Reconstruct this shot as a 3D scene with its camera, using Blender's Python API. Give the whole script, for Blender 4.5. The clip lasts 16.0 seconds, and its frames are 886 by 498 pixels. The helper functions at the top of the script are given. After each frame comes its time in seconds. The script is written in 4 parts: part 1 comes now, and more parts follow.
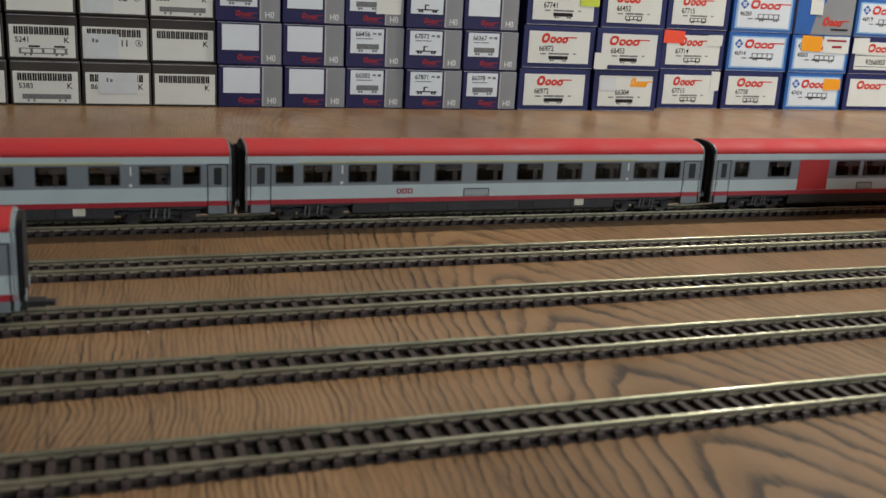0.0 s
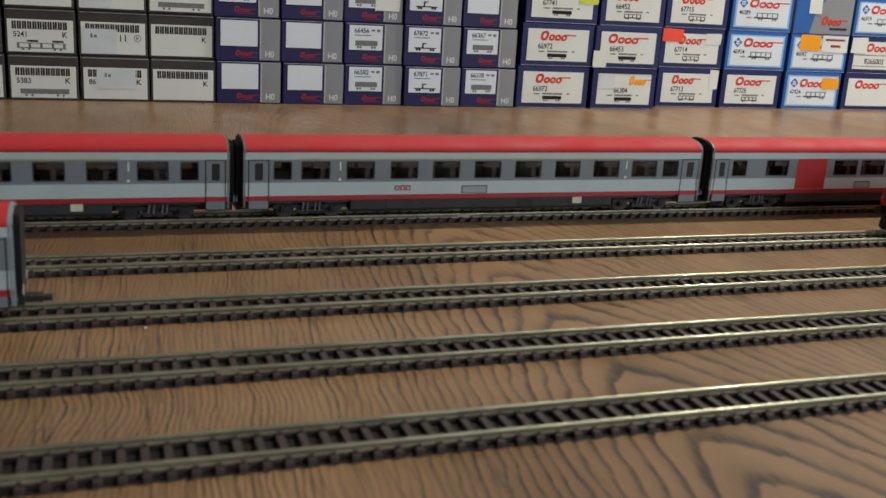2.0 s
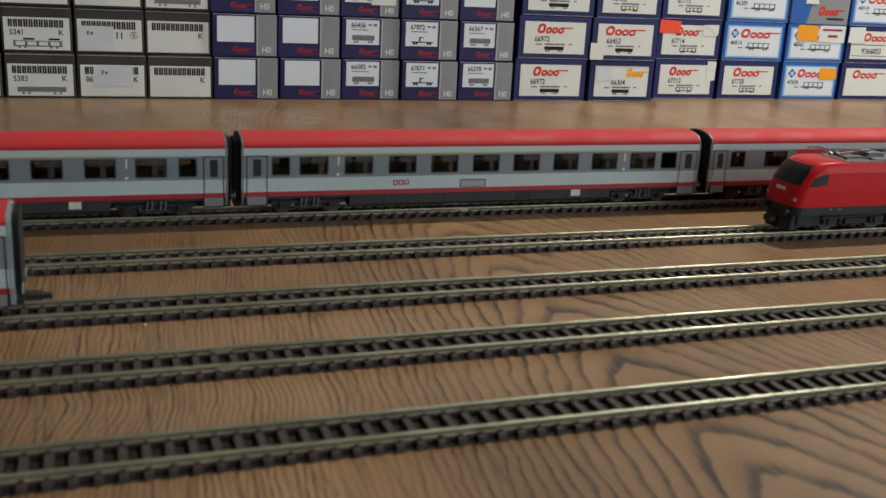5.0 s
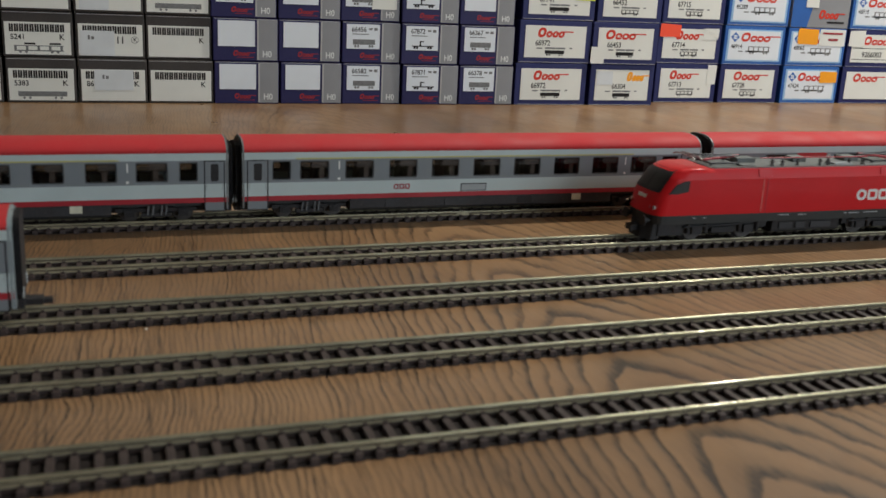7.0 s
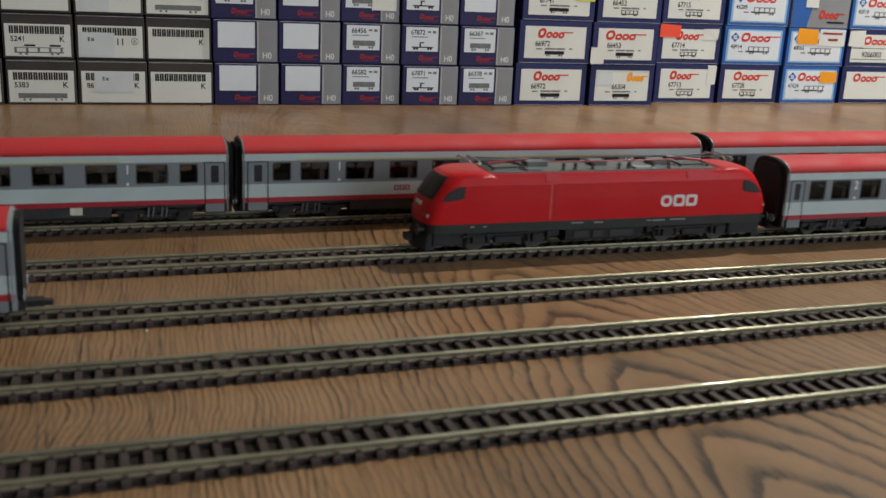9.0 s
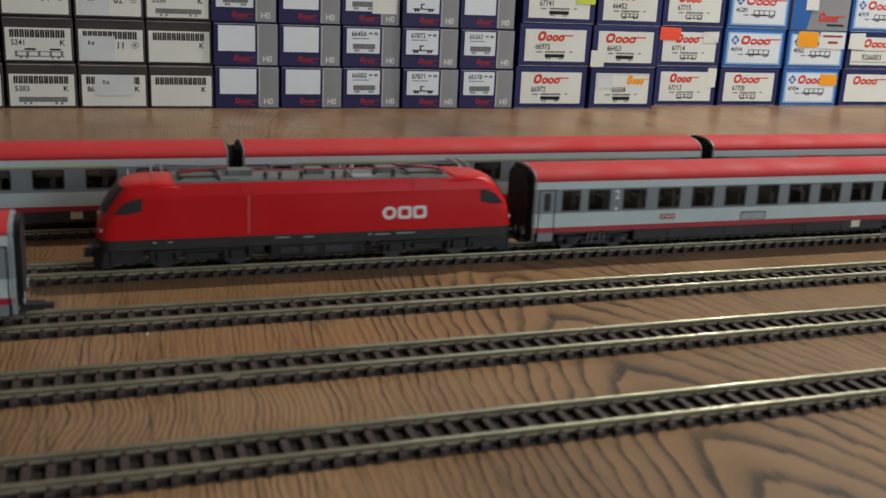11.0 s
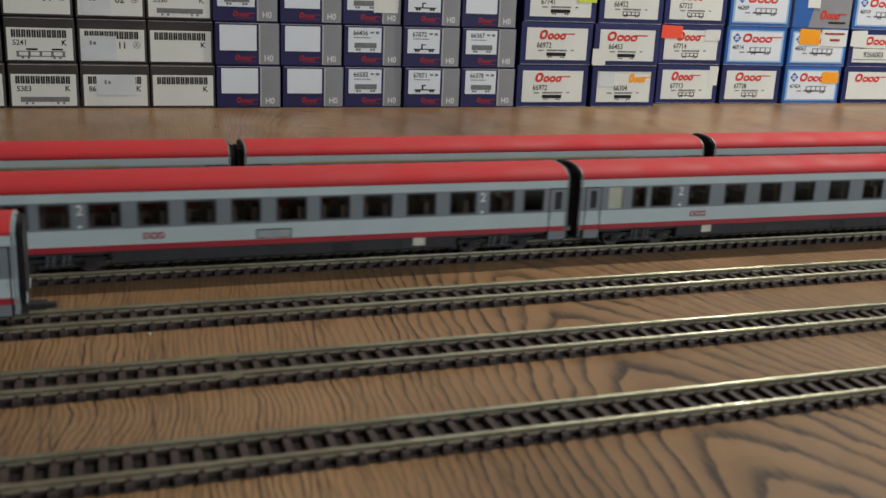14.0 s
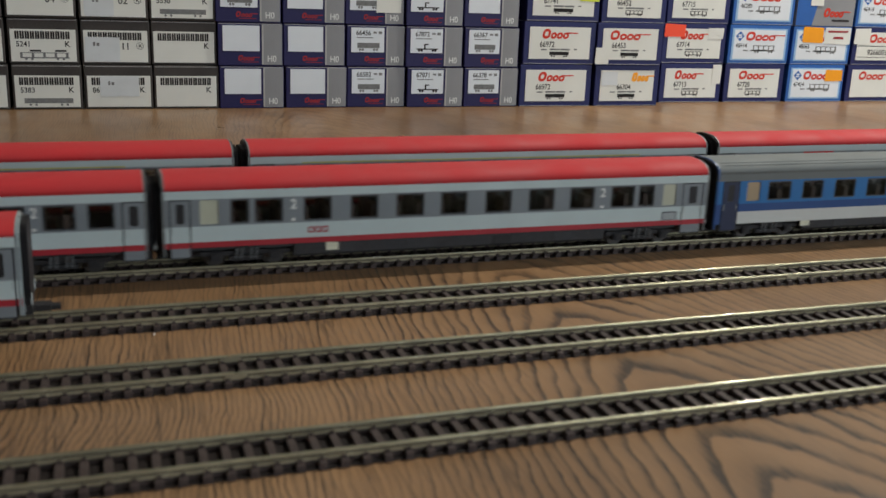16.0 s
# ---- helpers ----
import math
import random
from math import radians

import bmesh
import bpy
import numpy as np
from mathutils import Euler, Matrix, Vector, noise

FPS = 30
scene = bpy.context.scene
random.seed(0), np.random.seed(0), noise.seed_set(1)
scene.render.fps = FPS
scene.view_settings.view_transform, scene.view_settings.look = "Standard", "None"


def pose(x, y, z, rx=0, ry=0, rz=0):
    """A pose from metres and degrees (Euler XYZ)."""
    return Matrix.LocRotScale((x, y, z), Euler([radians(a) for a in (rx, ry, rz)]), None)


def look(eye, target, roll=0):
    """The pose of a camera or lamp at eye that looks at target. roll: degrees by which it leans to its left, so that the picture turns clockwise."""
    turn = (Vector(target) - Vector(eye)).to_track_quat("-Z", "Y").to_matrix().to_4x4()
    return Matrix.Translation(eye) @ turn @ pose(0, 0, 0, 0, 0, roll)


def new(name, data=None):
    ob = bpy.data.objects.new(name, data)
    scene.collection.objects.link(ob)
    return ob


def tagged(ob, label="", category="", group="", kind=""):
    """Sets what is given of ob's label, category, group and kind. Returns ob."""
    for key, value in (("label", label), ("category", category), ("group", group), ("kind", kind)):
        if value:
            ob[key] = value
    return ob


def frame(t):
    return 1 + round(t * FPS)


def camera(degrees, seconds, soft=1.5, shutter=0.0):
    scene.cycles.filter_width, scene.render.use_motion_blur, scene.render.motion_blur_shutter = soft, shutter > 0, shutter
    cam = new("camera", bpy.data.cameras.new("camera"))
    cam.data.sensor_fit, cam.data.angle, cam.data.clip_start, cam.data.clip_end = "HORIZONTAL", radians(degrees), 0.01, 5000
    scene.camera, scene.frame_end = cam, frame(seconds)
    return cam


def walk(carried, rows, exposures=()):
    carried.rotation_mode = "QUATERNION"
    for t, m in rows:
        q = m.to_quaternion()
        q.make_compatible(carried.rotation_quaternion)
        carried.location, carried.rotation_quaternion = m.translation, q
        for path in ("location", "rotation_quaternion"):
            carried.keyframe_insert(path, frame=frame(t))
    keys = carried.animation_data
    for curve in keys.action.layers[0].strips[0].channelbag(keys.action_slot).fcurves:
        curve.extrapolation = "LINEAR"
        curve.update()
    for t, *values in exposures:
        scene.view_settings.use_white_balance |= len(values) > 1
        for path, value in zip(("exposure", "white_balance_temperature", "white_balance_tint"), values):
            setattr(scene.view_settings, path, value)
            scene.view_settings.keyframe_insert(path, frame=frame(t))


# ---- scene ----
# ---- camera ----
cam = camera(47.3, 16.0, soft=1.5, shutter=0.5)
cam.data.dof.use_dof, cam.data.dof.focus_distance, cam.data.dof.aperture_fstop = True, 0.95, 21.0
EYE = Vector((0.0, 0.0, 0.1495))
# seconds, heading to the right of +y, tilt below the level, lean (degrees)
TURNS = [
    (0.0, 19.409, 15.363, 3.259), (0.5, 19.302, 15.416, 3.391), (1.0, 19.402, 15.457, 3.538), (1.5, 19.497, 15.461, 3.591),
    (2.0, 19.552, 15.516, 3.601), (2.5, 19.456, 15.629, 3.581), (3.0, 19.511, 15.797, 3.540), (3.5, 19.486, 15.906, 3.351),
    (4.0, 19.552, 15.912, 3.194), (6.5, 19.618, 15.676, 2.959), (7.0, 19.569, 15.627, 2.959), (7.5, 19.458, 15.628, 2.898),
    (8.0, 19.523, 15.588, 2.801), (8.5, 19.591, 15.594, 2.799), (9.0, 19.545, 15.579, 2.820), (11.5, 19.481, 15.365, 2.699),
    (12.0, 19.400, 15.352, 2.625), (12.5, 19.355, 15.369, 2.667), (13.0, 19.326, 15.422, 2.617), (13.5, 19.372, 15.481, 2.541),
    (14.0, 19.397, 15.477, 2.553), (14.5, 19.272, 15.474, 2.437), (15.0, 19.284, 15.521, 2.408), (15.5, 19.219, 15.550, 2.330),
    (16.0, 19.180, 15.506, 2.279)]


def aim(yaw, tilt, lean):
    yaw, tilt = radians(yaw), radians(tilt)
    way = Vector((math.sin(yaw) * math.cos(tilt), math.cos(yaw) * math.cos(tilt), -math.sin(tilt)))
    return look(EYE, EYE + way, lean)


walk(cam, [(t, aim(a, b, c)) for t, a, b, c in TURNS], exposures=[(0.0, -0.02), (3.0, -0.04), (6.5, -0.09), (16.0, -0.08)])

# ---- light ----
world = bpy.data.worlds.new("world")
scene.world = world
world.use_nodes = True
sky = world.node_tree.nodes.new("ShaderNodeTexSky")
sky.sky_type, sky.sun_disc = "NISHITA", False
sky.sun_elevation, sky.sun_rotation = radians(35), radians(200)
world.node_tree.links.new(sky.outputs[0], world.node_tree.nodes["Background"].inputs[0])
world.node_tree.nodes["Background"].inputs[1].default_value = 0.08


def area_lamp(name, at, target, size_x, size_y, watts, colour, shape="RECTANGLE"):
    data = bpy.data.lights.new(name, "AREA")
    data.shape, data.size, data.size_y, data.energy, data.color = shape, size_x, size_y, watts, colour
    ob = new(name, data)
    ob.matrix_world = look(at, target)
    return ob


# the ceiling lamp, and an added daylight fill in an unseen opening behind the camera
area_lamp("ceiling_lamp", (1.175, 0.84, 1.33), (1.175, 0.8399, 0.0), 0.09, 0.06, 28, (1.0, 0.985, 0.90))
area_lamp("front_fill", (2.0, -2.15, 0.85), (0.70, 0.8, 0.05), 2.3, 1.45, 41.5, (0.81, 0.92, 1.0))

# ---- materials ----


def nodes_of(name):
    m = bpy.data.materials.new(name)
    m.use_nodes = True
    nt = m.node_tree
    return m, nt, nt.nodes, nt.links, nt.nodes["Principled BSDF"]


def math_node(nt, op, a, b=None):
    n = nt.nodes.new("ShaderNodeMath")
    n.operation = op
    for i, v in enumerate((a, b)):
        if v is None:
            continue
        if isinstance(v, (int, float)):
            n.inputs[i].default_value = v
        else:
            nt.links.new(v, n.inputs[i])
    return n.outputs[0]


def noise_node(nt, vec, scale, detail=3.0, rough=0.5):
    n = nt.nodes.new("ShaderNodeTexNoise")
    n.inputs["Scale"].default_value, n.inputs["Detail"].default_value, n.inputs["Roughness"].default_value = scale, detail, rough
    if vec:
        nt.links.new(vec, n.inputs["Vector"])
    return n.outputs["Fac"]


def ramp(nt, fac, stops):
    n = nt.nodes.new("ShaderNodeValToRGB")
    el = n.color_ramp.elements
    while len(el) < len(stops):
        el.new(0.5)
    for e, (p, c) in zip(el, stops):
        e.position, e.color = p, (*c, 1)
    nt.links.new(fac, n.inputs[0])
    return n.outputs[0]


def stretched(nt, sx, sy, sz):
    co = nt.nodes.new("ShaderNodeTexCoord")
    mp = nt.nodes.new("ShaderNodeMapping")
    mp.inputs["Scale"].default_value = (sx, sy, sz)
    nt.links.new(co.outputs["Object"], mp.inputs[0])
    return mp.outputs[0]


def surface(name, colour, rough=0.5, metal=0.0, vary=0.12, scale=60.0, bump=0.05, fine=1800.0, coat=0.0, coat_rough=0.25, dust=0.0, spec=0.5):
    """A painted, printed, moulded or metal surface: two scales of tone, uneven gloss, fine relief and a little dust."""
    m, nt, nodes, links, bsdf = nodes_of(name)
    vec = stretched(nt, 1, 1, 1)
    big, small = noise_node(nt, vec, scale, 3), noise_node(nt, vec, fine, 2)
    both = math_node(nt, "ADD", math_node(nt, "MULTIPLY", big, 0.7), math_node(nt, "MULTIPLY", small, 0.3))
    lo = [c * (1 - vary) for c in colour]
    hi = [min(1, c * (1 + vary)) for c in colour]
    tone = ramp(nt, both, [(0.3, lo), (0.7, hi)])
    if dust:
        mix = nodes.new("ShaderNodeMix")
        mix.data_type = "RGBA"
        speck = ramp(nt, noise_node(nt, vec, fine * 0.4, 4, 0.7), [(0.5, (0, 0, 0)), (0.8, (dust, dust, dust))])
        links.new(speck, mix.inputs[0])
        links.new(tone, mix.inputs[6])
        mix.inputs[7].default_value = (0.32, 0.29, 0.25, 1)
        tone = mix.outputs[2]
    links.new(tone, bsdf.inputs["Base Color"])
    bsdf.inputs["Metallic"].default_value = metal
    rg = ramp(nt, big, [(0.3, (rough * 0.85,) * 3), (0.7, (min(1, rough * 1.2),) * 3)])
    links.new(rg, bsdf.inputs["Roughness"])
    bsdf.inputs["Coat Weight"].default_value = coat
    bsdf.inputs["Specular IOR Level"].default_value = spec
    bsdf.inputs["Coat Roughness"].default_value = coat_rough
    if bump:
        b = nodes.new("ShaderNodeBump")
        b.inputs["Strength"].default_value, b.inputs["Distance"].default_value = bump, 0.0004
        links.new(small, b.inputs["Height"])
        links.new(b.outputs[0], bsdf.inputs["Normal"])
    return m


def wood_material():
    """Varnished oak: growth rings that run along y and close in tall arches over the heart of the board, with pores and a worn satin finish."""
    m, nt, nodes, links, bsdf = nodes_of("oak_veneer")
    co = nt.nodes.new("ShaderNodeTexCoord")
    sep = nt.nodes.new("ShaderNodeSeparateXYZ")
    links.new(co.outputs["Object"], sep.inputs[0])
    px, py = sep.outputs[0], sep.outputs[1]

    def mul(p, q):
        return math_node(nt, "MULTIPLY", p, q)

    def add(p, q):
        return math_node(nt, "ADD", p, q)

    def bump_at(x, y, wx, wy):
        """A smooth swelling round a point of the board (table coordinates)."""
        ax, ay = mul(add(px, -x), 1 / wx), mul(add(py, -y), 1 / wy)
        return math_node(nt, "POWER", 2.718, mul(add(mul(ax, ax), mul(ay, ay)), -1.0))

    sway = noise_node(nt, stretched(nt, 3.5, 1.6, 1), 1.0, 1.0, 0.4)
    wobble = noise_node(nt, stretched(nt, 34, 14, 1), 1.0, 2.0, 0.5)
    flutter = noise_node(nt, stretched(nt, 150, 60, 1), 1.0, 3.0, 0.6)
    # distance across from the heart line: rings are wide at the heart and close up to the sides
    dx = add(add(px, 0.4055), mul(add(wobble, -0.5), 0.011))
    d = math_node(nt, "ADD", math_node(nt, "SQRT", add(mul(dx, dx), 0.00003)), -0.0055)
    side = mul(add(math_node(nt, "SIGN", dx), 0.0), -0.24)
    near = math_node(nt, "MINIMUM", d, 0.14)
    rings = add(add(mul(near, 62.0), mul(mul(near, near), 1300.0)), mul(math_node(nt, "SUBTRACT", d, near), 430.0))
    rings = mul(rings, add(side, 0.76))
    field = add(add(rings, mul(add(py, 0.3305), 32.0)), 0.02)
    field = add(field, mul(add(sway, -0.5), 2.5))
    heart = bump_at(-0.4055, -0.36, 0.075, 0.30)
    field = add(field, mul(mul(add(flutter, -0.5), 1.1), math_node(nt, "SUBTRACT", 1.0, mul(heart, 0.65))))
    # the bowed figure and two small knots
    field = add(field, mul(bump_at(-0.600, -0.268, 0.040, 0.026), 3.6))
    field = add(field, mul(bump_at(-0.594, -0.054, 0.012, 0.012), 5.0))
    field = add(field, mul(bump_at(-0.680, -0.200, 0.020, 0.030), 2.0))
    ring = math_node(nt, "FRACT", field)
    # early wood: a dark band that starts sharply and fades
    band = ramp(nt, ring, [(0.0, (0.22,) * 3), (0.07, (1.0,) * 3), (0.20, (0.85,) * 3), (0.40, (0.26,) * 3), (0.80, (0.02,) * 3), (1.0, (0.05,) * 3)])
    # every ring has its own strength
    each = nt.nodes.new("ShaderNodeTexWhiteNoise")
    each.noise_dimensions = "1D"
    links.new(math_node(nt, "FLOOR", field), each.inputs["W"])
    band = mul(band, add(0.52, mul(math_node(nt, "MAXIMUM", each.outputs["Value"], heart), 0.62)))
    pores = noise_node(nt, stretched(nt, 1100, 70, 1), 1.0, 3.0, 0.6)
    pore = ramp(nt, pores, [(0.40, (0.0,) * 3), (0.62, (1.0,) * 3)])
    fibre = ramp(nt, noise_node(nt, stretched(nt, 560, 16, 1), 1.0, 4.0, 0.65), [(0.48, (0.0,) * 3), (0.68, (1.0,) * 3)])
    band = math_node(nt, "MAXIMUM", band, mul(fibre, math_node(nt, "SUBTRACT", 0.72, mul(heart, 0.50))))
    streak = mul(band, add(0.62, mul(pore, 0.40)))
    patch = noise_node(nt, stretched(nt, 7, 4, 1), 1.0, 3.0, 0.5)
    # rings fade and gather from place to place
    uneven = noise_node(nt, stretched(nt, 40, 14, 1), 1.0, 3.0, 0.6)
    amount = mul(streak, ramp(nt, uneven, [(0.34, (0.58,) * 3), (0.60, (1.15,) * 3)]))
    amount = add(amount, mul(mul(heart, streak), 0.15))
    # grain faded towards the back edge, the low-angle sheen painted into the colour
    back = bump_at(-0.2, 0.50, 3.0, 0.42)
    amount = add(mul(amount, math_node(nt, "SUBTRACT", 1.0, mul(back, 0.55))), mul(back, 0.30))
    # dull smudges of the finish
    amount = add(amount, mul(bump_at(-0.650, -0.300, 0.085, 0.075), 0.32))
    amount = add(amount, mul(ramp(nt, noise_node(nt, stretched(nt, 19, 11, 1), 1.0, 4.0, 0.6), [(0.50, (0.0,) * 3), (0.75, (1.0,) * 3)]), 0.22))
    base = ramp(nt, patch, [(0.30, (0.222, 0.124, 0.061)), (0.52, (0.330, 0.184, 0.087)), (0.70, (0.400, 0.232, 0.115))])
    mix = nodes.new("ShaderNodeMix")
    mix.data_type, mix.clamp_factor = "RGBA", True
    links.new(amount, mix.inputs[0])
    links.new(base, mix.inputs[6])
    mix.inputs[7].default_value = (0.040, 0.023, 0.014, 1)
    links.new(mix.outputs[2], bsdf.inputs["Base Color"])
    wear = noise_node(nt, stretched(nt, 14, 9, 1), 1.0, 4.0, 0.6)
    links.new(ramp(nt, wear, [(0.3, (0.27,) * 3), (0.7, (0.40,) * 3)]), bsdf.inputs["Roughness"])
    bsdf.inputs["Specular IOR Level"].default_value = 0.48
    b = nodes.new("ShaderNodeBump")
    b.invert = True
    b.inputs["Strength"].default_value, b.inputs["Distance"].default_value = 0.15, 0.0003
    links.new(streak, b.inputs["Height"])
    links.new(b.outputs[0], bsdf.inputs["Normal"])
    return m


def glass_material(name, tint):
    m, nt, nodes, links, bsdf = nodes_of(name)
    bsdf.inputs["Base Color"].default_value = (*tint, 1)
    bsdf.inputs["Transmission Weight"].default_value = 1.0
    bsdf.inputs["IOR"].default_value = 1.30
    n = noise_node(nt, stretched(nt, 1, 1, 1), 300, 2)
    links.new(ramp(nt, n, [(0.3, (0.03,) * 3), (0.7, (0.10,) * 3)]), bsdf.inputs["Roughness"])
    return m


WOOD = wood_material()
GLASS = glass_material("tinted_glazing", (0.40, 0.41, 0.41))
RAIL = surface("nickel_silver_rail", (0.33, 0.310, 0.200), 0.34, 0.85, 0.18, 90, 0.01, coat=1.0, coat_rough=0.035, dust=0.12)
# same nickel silver: shade painted into the web, foot lightened to offset its shade
RAIL_WEB = surface("dull_shaded_rail_web", (0.135, 0.115, 0.078), 0.55, 0.4, 0.25, 120, dust=0.2, spec=0.3)
RAIL_FOOT = surface("dull_lightened_rail_foot", (0.400, 0.350, 0.240), 0.45, 0.4, 0.25, 120, dust=0.2, spec=0.3)
SLEEPER = surface("brown_plastic_sleeper", (0.053, 0.037, 0.034), 0.55, 0, 0.25, 200, 0.2, dust=0.18, spec=0.28)
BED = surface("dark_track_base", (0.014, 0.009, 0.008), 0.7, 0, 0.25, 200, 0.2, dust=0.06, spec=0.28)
RED = surface("traffic_red_paint", (0.50, 0.020, 0.024), 0.72, 0, 0.07, 40, 0.03, dust=0.05)
DEEP_RED = surface("deep_red_paint", (0.47, 0.018, 0.020), 0.6, 0, 0.07, 40, 0.03, dust=0.04)
LOCO_RED = surface("loco_red_paint", (0.58, 0.010, 0.014), 0.34, 0, 0.06, 40, 0.02, dust=0.02, spec=0.22)
STRIPE = surface("dark_red_stripe_paint", (0.36, 0.018, 0.030), 0.42, 0, 0.08, 60, 0.03)
LIGHT = surface("light_grey_paint", (0.48, 0.56, 0.565), 0.45, 0, 0.06, 50, 0.03, dust=0.08)
DARK = surface("agate_grey_paint", (0.190, 0.212, 0.232), 0.45, 0, 0.07, 50, 0.03, dust=0.05)
YELLOW = surface("yellow_line_paint", (0.50, 0.47, 0.16), 0.5, 0, 0.1, 60)
SKIRT = surface("underframe_grey_plastic", (0.040, 0.040, 0.044), 0.5, 0, 0.15, 80, 0.08, dust=0.10, spec=0.28)
SPRING = surface("grey_spring_plastic", (0.13, 0.135, 0.14), 0.5, 0, 0.15, 90, spec=0.3)
WORN_RED = surface("worn_red_edge", (0.60, 0.13, 0.11), 0.4, 0, 0.3, 300, 0.05)
END_GREY = surface("satin_grey_end_paint", (0.24, 0.275, 0.285), 0.30, 0, 0.1, 60)
RIM = surface("grey_end_paint", (0.15, 0.16, 0.16), 0.5, 0, 0.1, 60)
RUBBER = surface("dark_rubber", (0.055, 0.058, 0.062), 0.5, 0, 0.15, 90, spec=0.28)
SOLE = surface("dark_sole_bar_paint", (0.030, 0.031, 0.030), 0.45, 0, 0.15, 80, 0.05, dust=0.05, spec=0.28)
BLACK = surface("black_plastic", (0.023, 0.022, 0.024), 0.5, 0, 0.2, 80, 0.08, dust=0.06, spec=0.28)
STEEL = surface("blackened_wheel_steel", (0.060, 0.056, 0.054), 0.45, 0.6, 0.2, 90)
BLIND = surface("brown_blind", (0.20, 0.145, 0.115), 0.7, 0, 0.12, 300)
SEAT = surface("brown_seat_plastic", (0.13, 0.085, 0.065), 0.6, 0, 0.15, 90)
WHITE = surface("white_print", (0.74, 0.74, 0.72), 0.5, 0, 0.05, 60, spec=0.2)
FROST = surface("frosted_pane", (0.47, 0.47, 0.36), 0.55, 0, 0.06, 90)
FROST_TAN = surface("tan_frosted_pane", (0.38, 0.28, 0.17), 0.55, 0, 0.06, 90)
PLATE = surface("pale_card_plate", (0.66, 0.64, 0.50), 0.6, 0, 0.1, 300)
ROOF_EQ = surface("grey_roof_plate", (0.13, 0.14, 0.135), 0.5, 0, 0.15, 90, 0.06, dust=0.15)
SILVER = surface("bright_metal", (0.42, 0.42, 0.41), 0.45, 0.8, 0.1, 90)
GRILLE = surface("grey_grille", (0.33, 0.36, 0.37), 0.5, 0, 0.1, 120)
LAMP_LENS = surface("milky_lens", (0.40, 0.34, 0.34), 0.25, 0, 0.1, 200)
BLUE = surface("coach_blue_paint", (0.006, 0.132, 0.37), 0.45, 0, 0.07, 50, 0.03)
NAVY_P = surface("coach_navy_paint", (0.006, 0.014, 0.055), 0.42, 0, 0.08, 50, 0.03)
MID_BLUE = surface("coach_mid_blue_paint", (0.004, 0.050, 0.20), 0.42, 0, 0.08, 50, 0.03)
CREAM = surface("coach_white_paint", (0.56, 0.57, 0.55), 0.45, 0, 0.06, 50, 0.03)
GREY_ROOF = surface("grey_roof_paint", (0.150, 0.162, 0.160), 0.75, 0, 0.08, 40, 0.03, dust=0.05)
C_BROWN = surface("dark_brown_carton", (0.054, 0.047, 0.044), 0.55, 0, 0.25, 30, 0.12, dust=0.12, spec=0.22)
C_NAVY = surface("navy_carton", (0.020, 0.024, 0.105), 0.45, 0, 0.15, 30, 0.08, dust=0.05, spec=0.22)
C_INDIGO = surface("indigo_carton", (0.022, 0.020, 0.085), 0.45, 0, 0.15, 30, 0.08, dust=0.05, spec=0.22)
C_BLUE = surface("blue_carton", (0.030, 0.120, 0.40), 0.45, 0, 0.12, 30, 0.08, dust=0.04, spec=0.22)
C_SKY = surface("pale_blue_print", (0.30, 0.50, 0.72), 0.5, 0, 0.06, 30, spec=0.22)
C_GREY = surface("grey_carton", (0.27, 0.27, 0.28), 0.45, 0, 0.14, 14, 0.05, spec=0.22)
C_EDGE = surface("worn_card_edge", (0.42, 0.41, 0.40), 0.7, 0, 0.2, 90, 0.2)
PAPER = surface("label_paper", (0.75, 0.745, 0.69), 0.6, 0, 0.05, 25, 0.08, spec=0.2)
PAPER_COOL = surface("cool_white_label", (0.74, 0.77, 0.81), 0.55, 0, 0.05, 25, 0.06, spec=0.2)
TAPE = surface("matt_sticker_film", (0.66, 0.68, 0.69), 0.5, 0, 0.08, 40, 0.06, spec=0.22)
INK = surface("black_ink", (0.025, 0.023, 0.023), 0.6, 0, 0.2, 200, spec=0.1)
INK_GREY = surface("grey_ink", (0.20, 0.20, 0.20), 0.6, 0, 0.3, 300, spec=0.1)
LOGO_RED = surface("red_ink", (0.62, 0.055, 0.035), 0.5, 0, 0.1, 80, spec=0.1)
LOGO_DIM = surface("dull_red_ink", (0.33, 0.035, 0.045), 0.5, 0, 0.2, 200, spec=0.1)
ORANGE = surface("orange_sticker", (0.92, 0.36, 0.020), 0.6, 0, 0.06, 60, spec=0.2)
FLUO = surface("bright_red_sticker", (0.92, 0.10, 0.050), 0.6, 0, 0.06, 60, spec=0.2)
LIME = surface("yellow_sticker", (0.60, 0.70, 0.08), 0.6, 0, 0.06, 60, spec=0.2)
PAINT = surface("off_white_wall_paint", (0.70, 0.68, 0.63), 0.8, 0, 0.04, 2, 0.1, 300)
CEIL = surface("white_ceiling_paint", (0.78, 0.77, 0.74), 0.85, 0, 0.03, 2, 0.1, 300)
CARPET = surface("brown_floor_covering", (0.12, 0.09, 0.07), 0.9, 0, 0.2, 8, 0.4, 400)
CRUMB = surface("pale_crumb", (0.75, 0.72, 0.66), 0.6, 0, 0.1, 900)

# ---- mesh helpers ----


def part(name, bm, material, parent=None, label="", at=None):
    """Links a bmesh as one mesh object under a thing or a part."""
    mesh = bpy.data.meshes.new(name)
    bm.to_mesh(mesh)
    bm.free()
    for m in material if isinstance(material, (list, tuple)) else [material]:
        mesh.materials.append(m)
    ob = new(name, mesh)
    ob.parent = parent
    if at:
        ob.location = at
    return tagged(ob, label) if label else ob


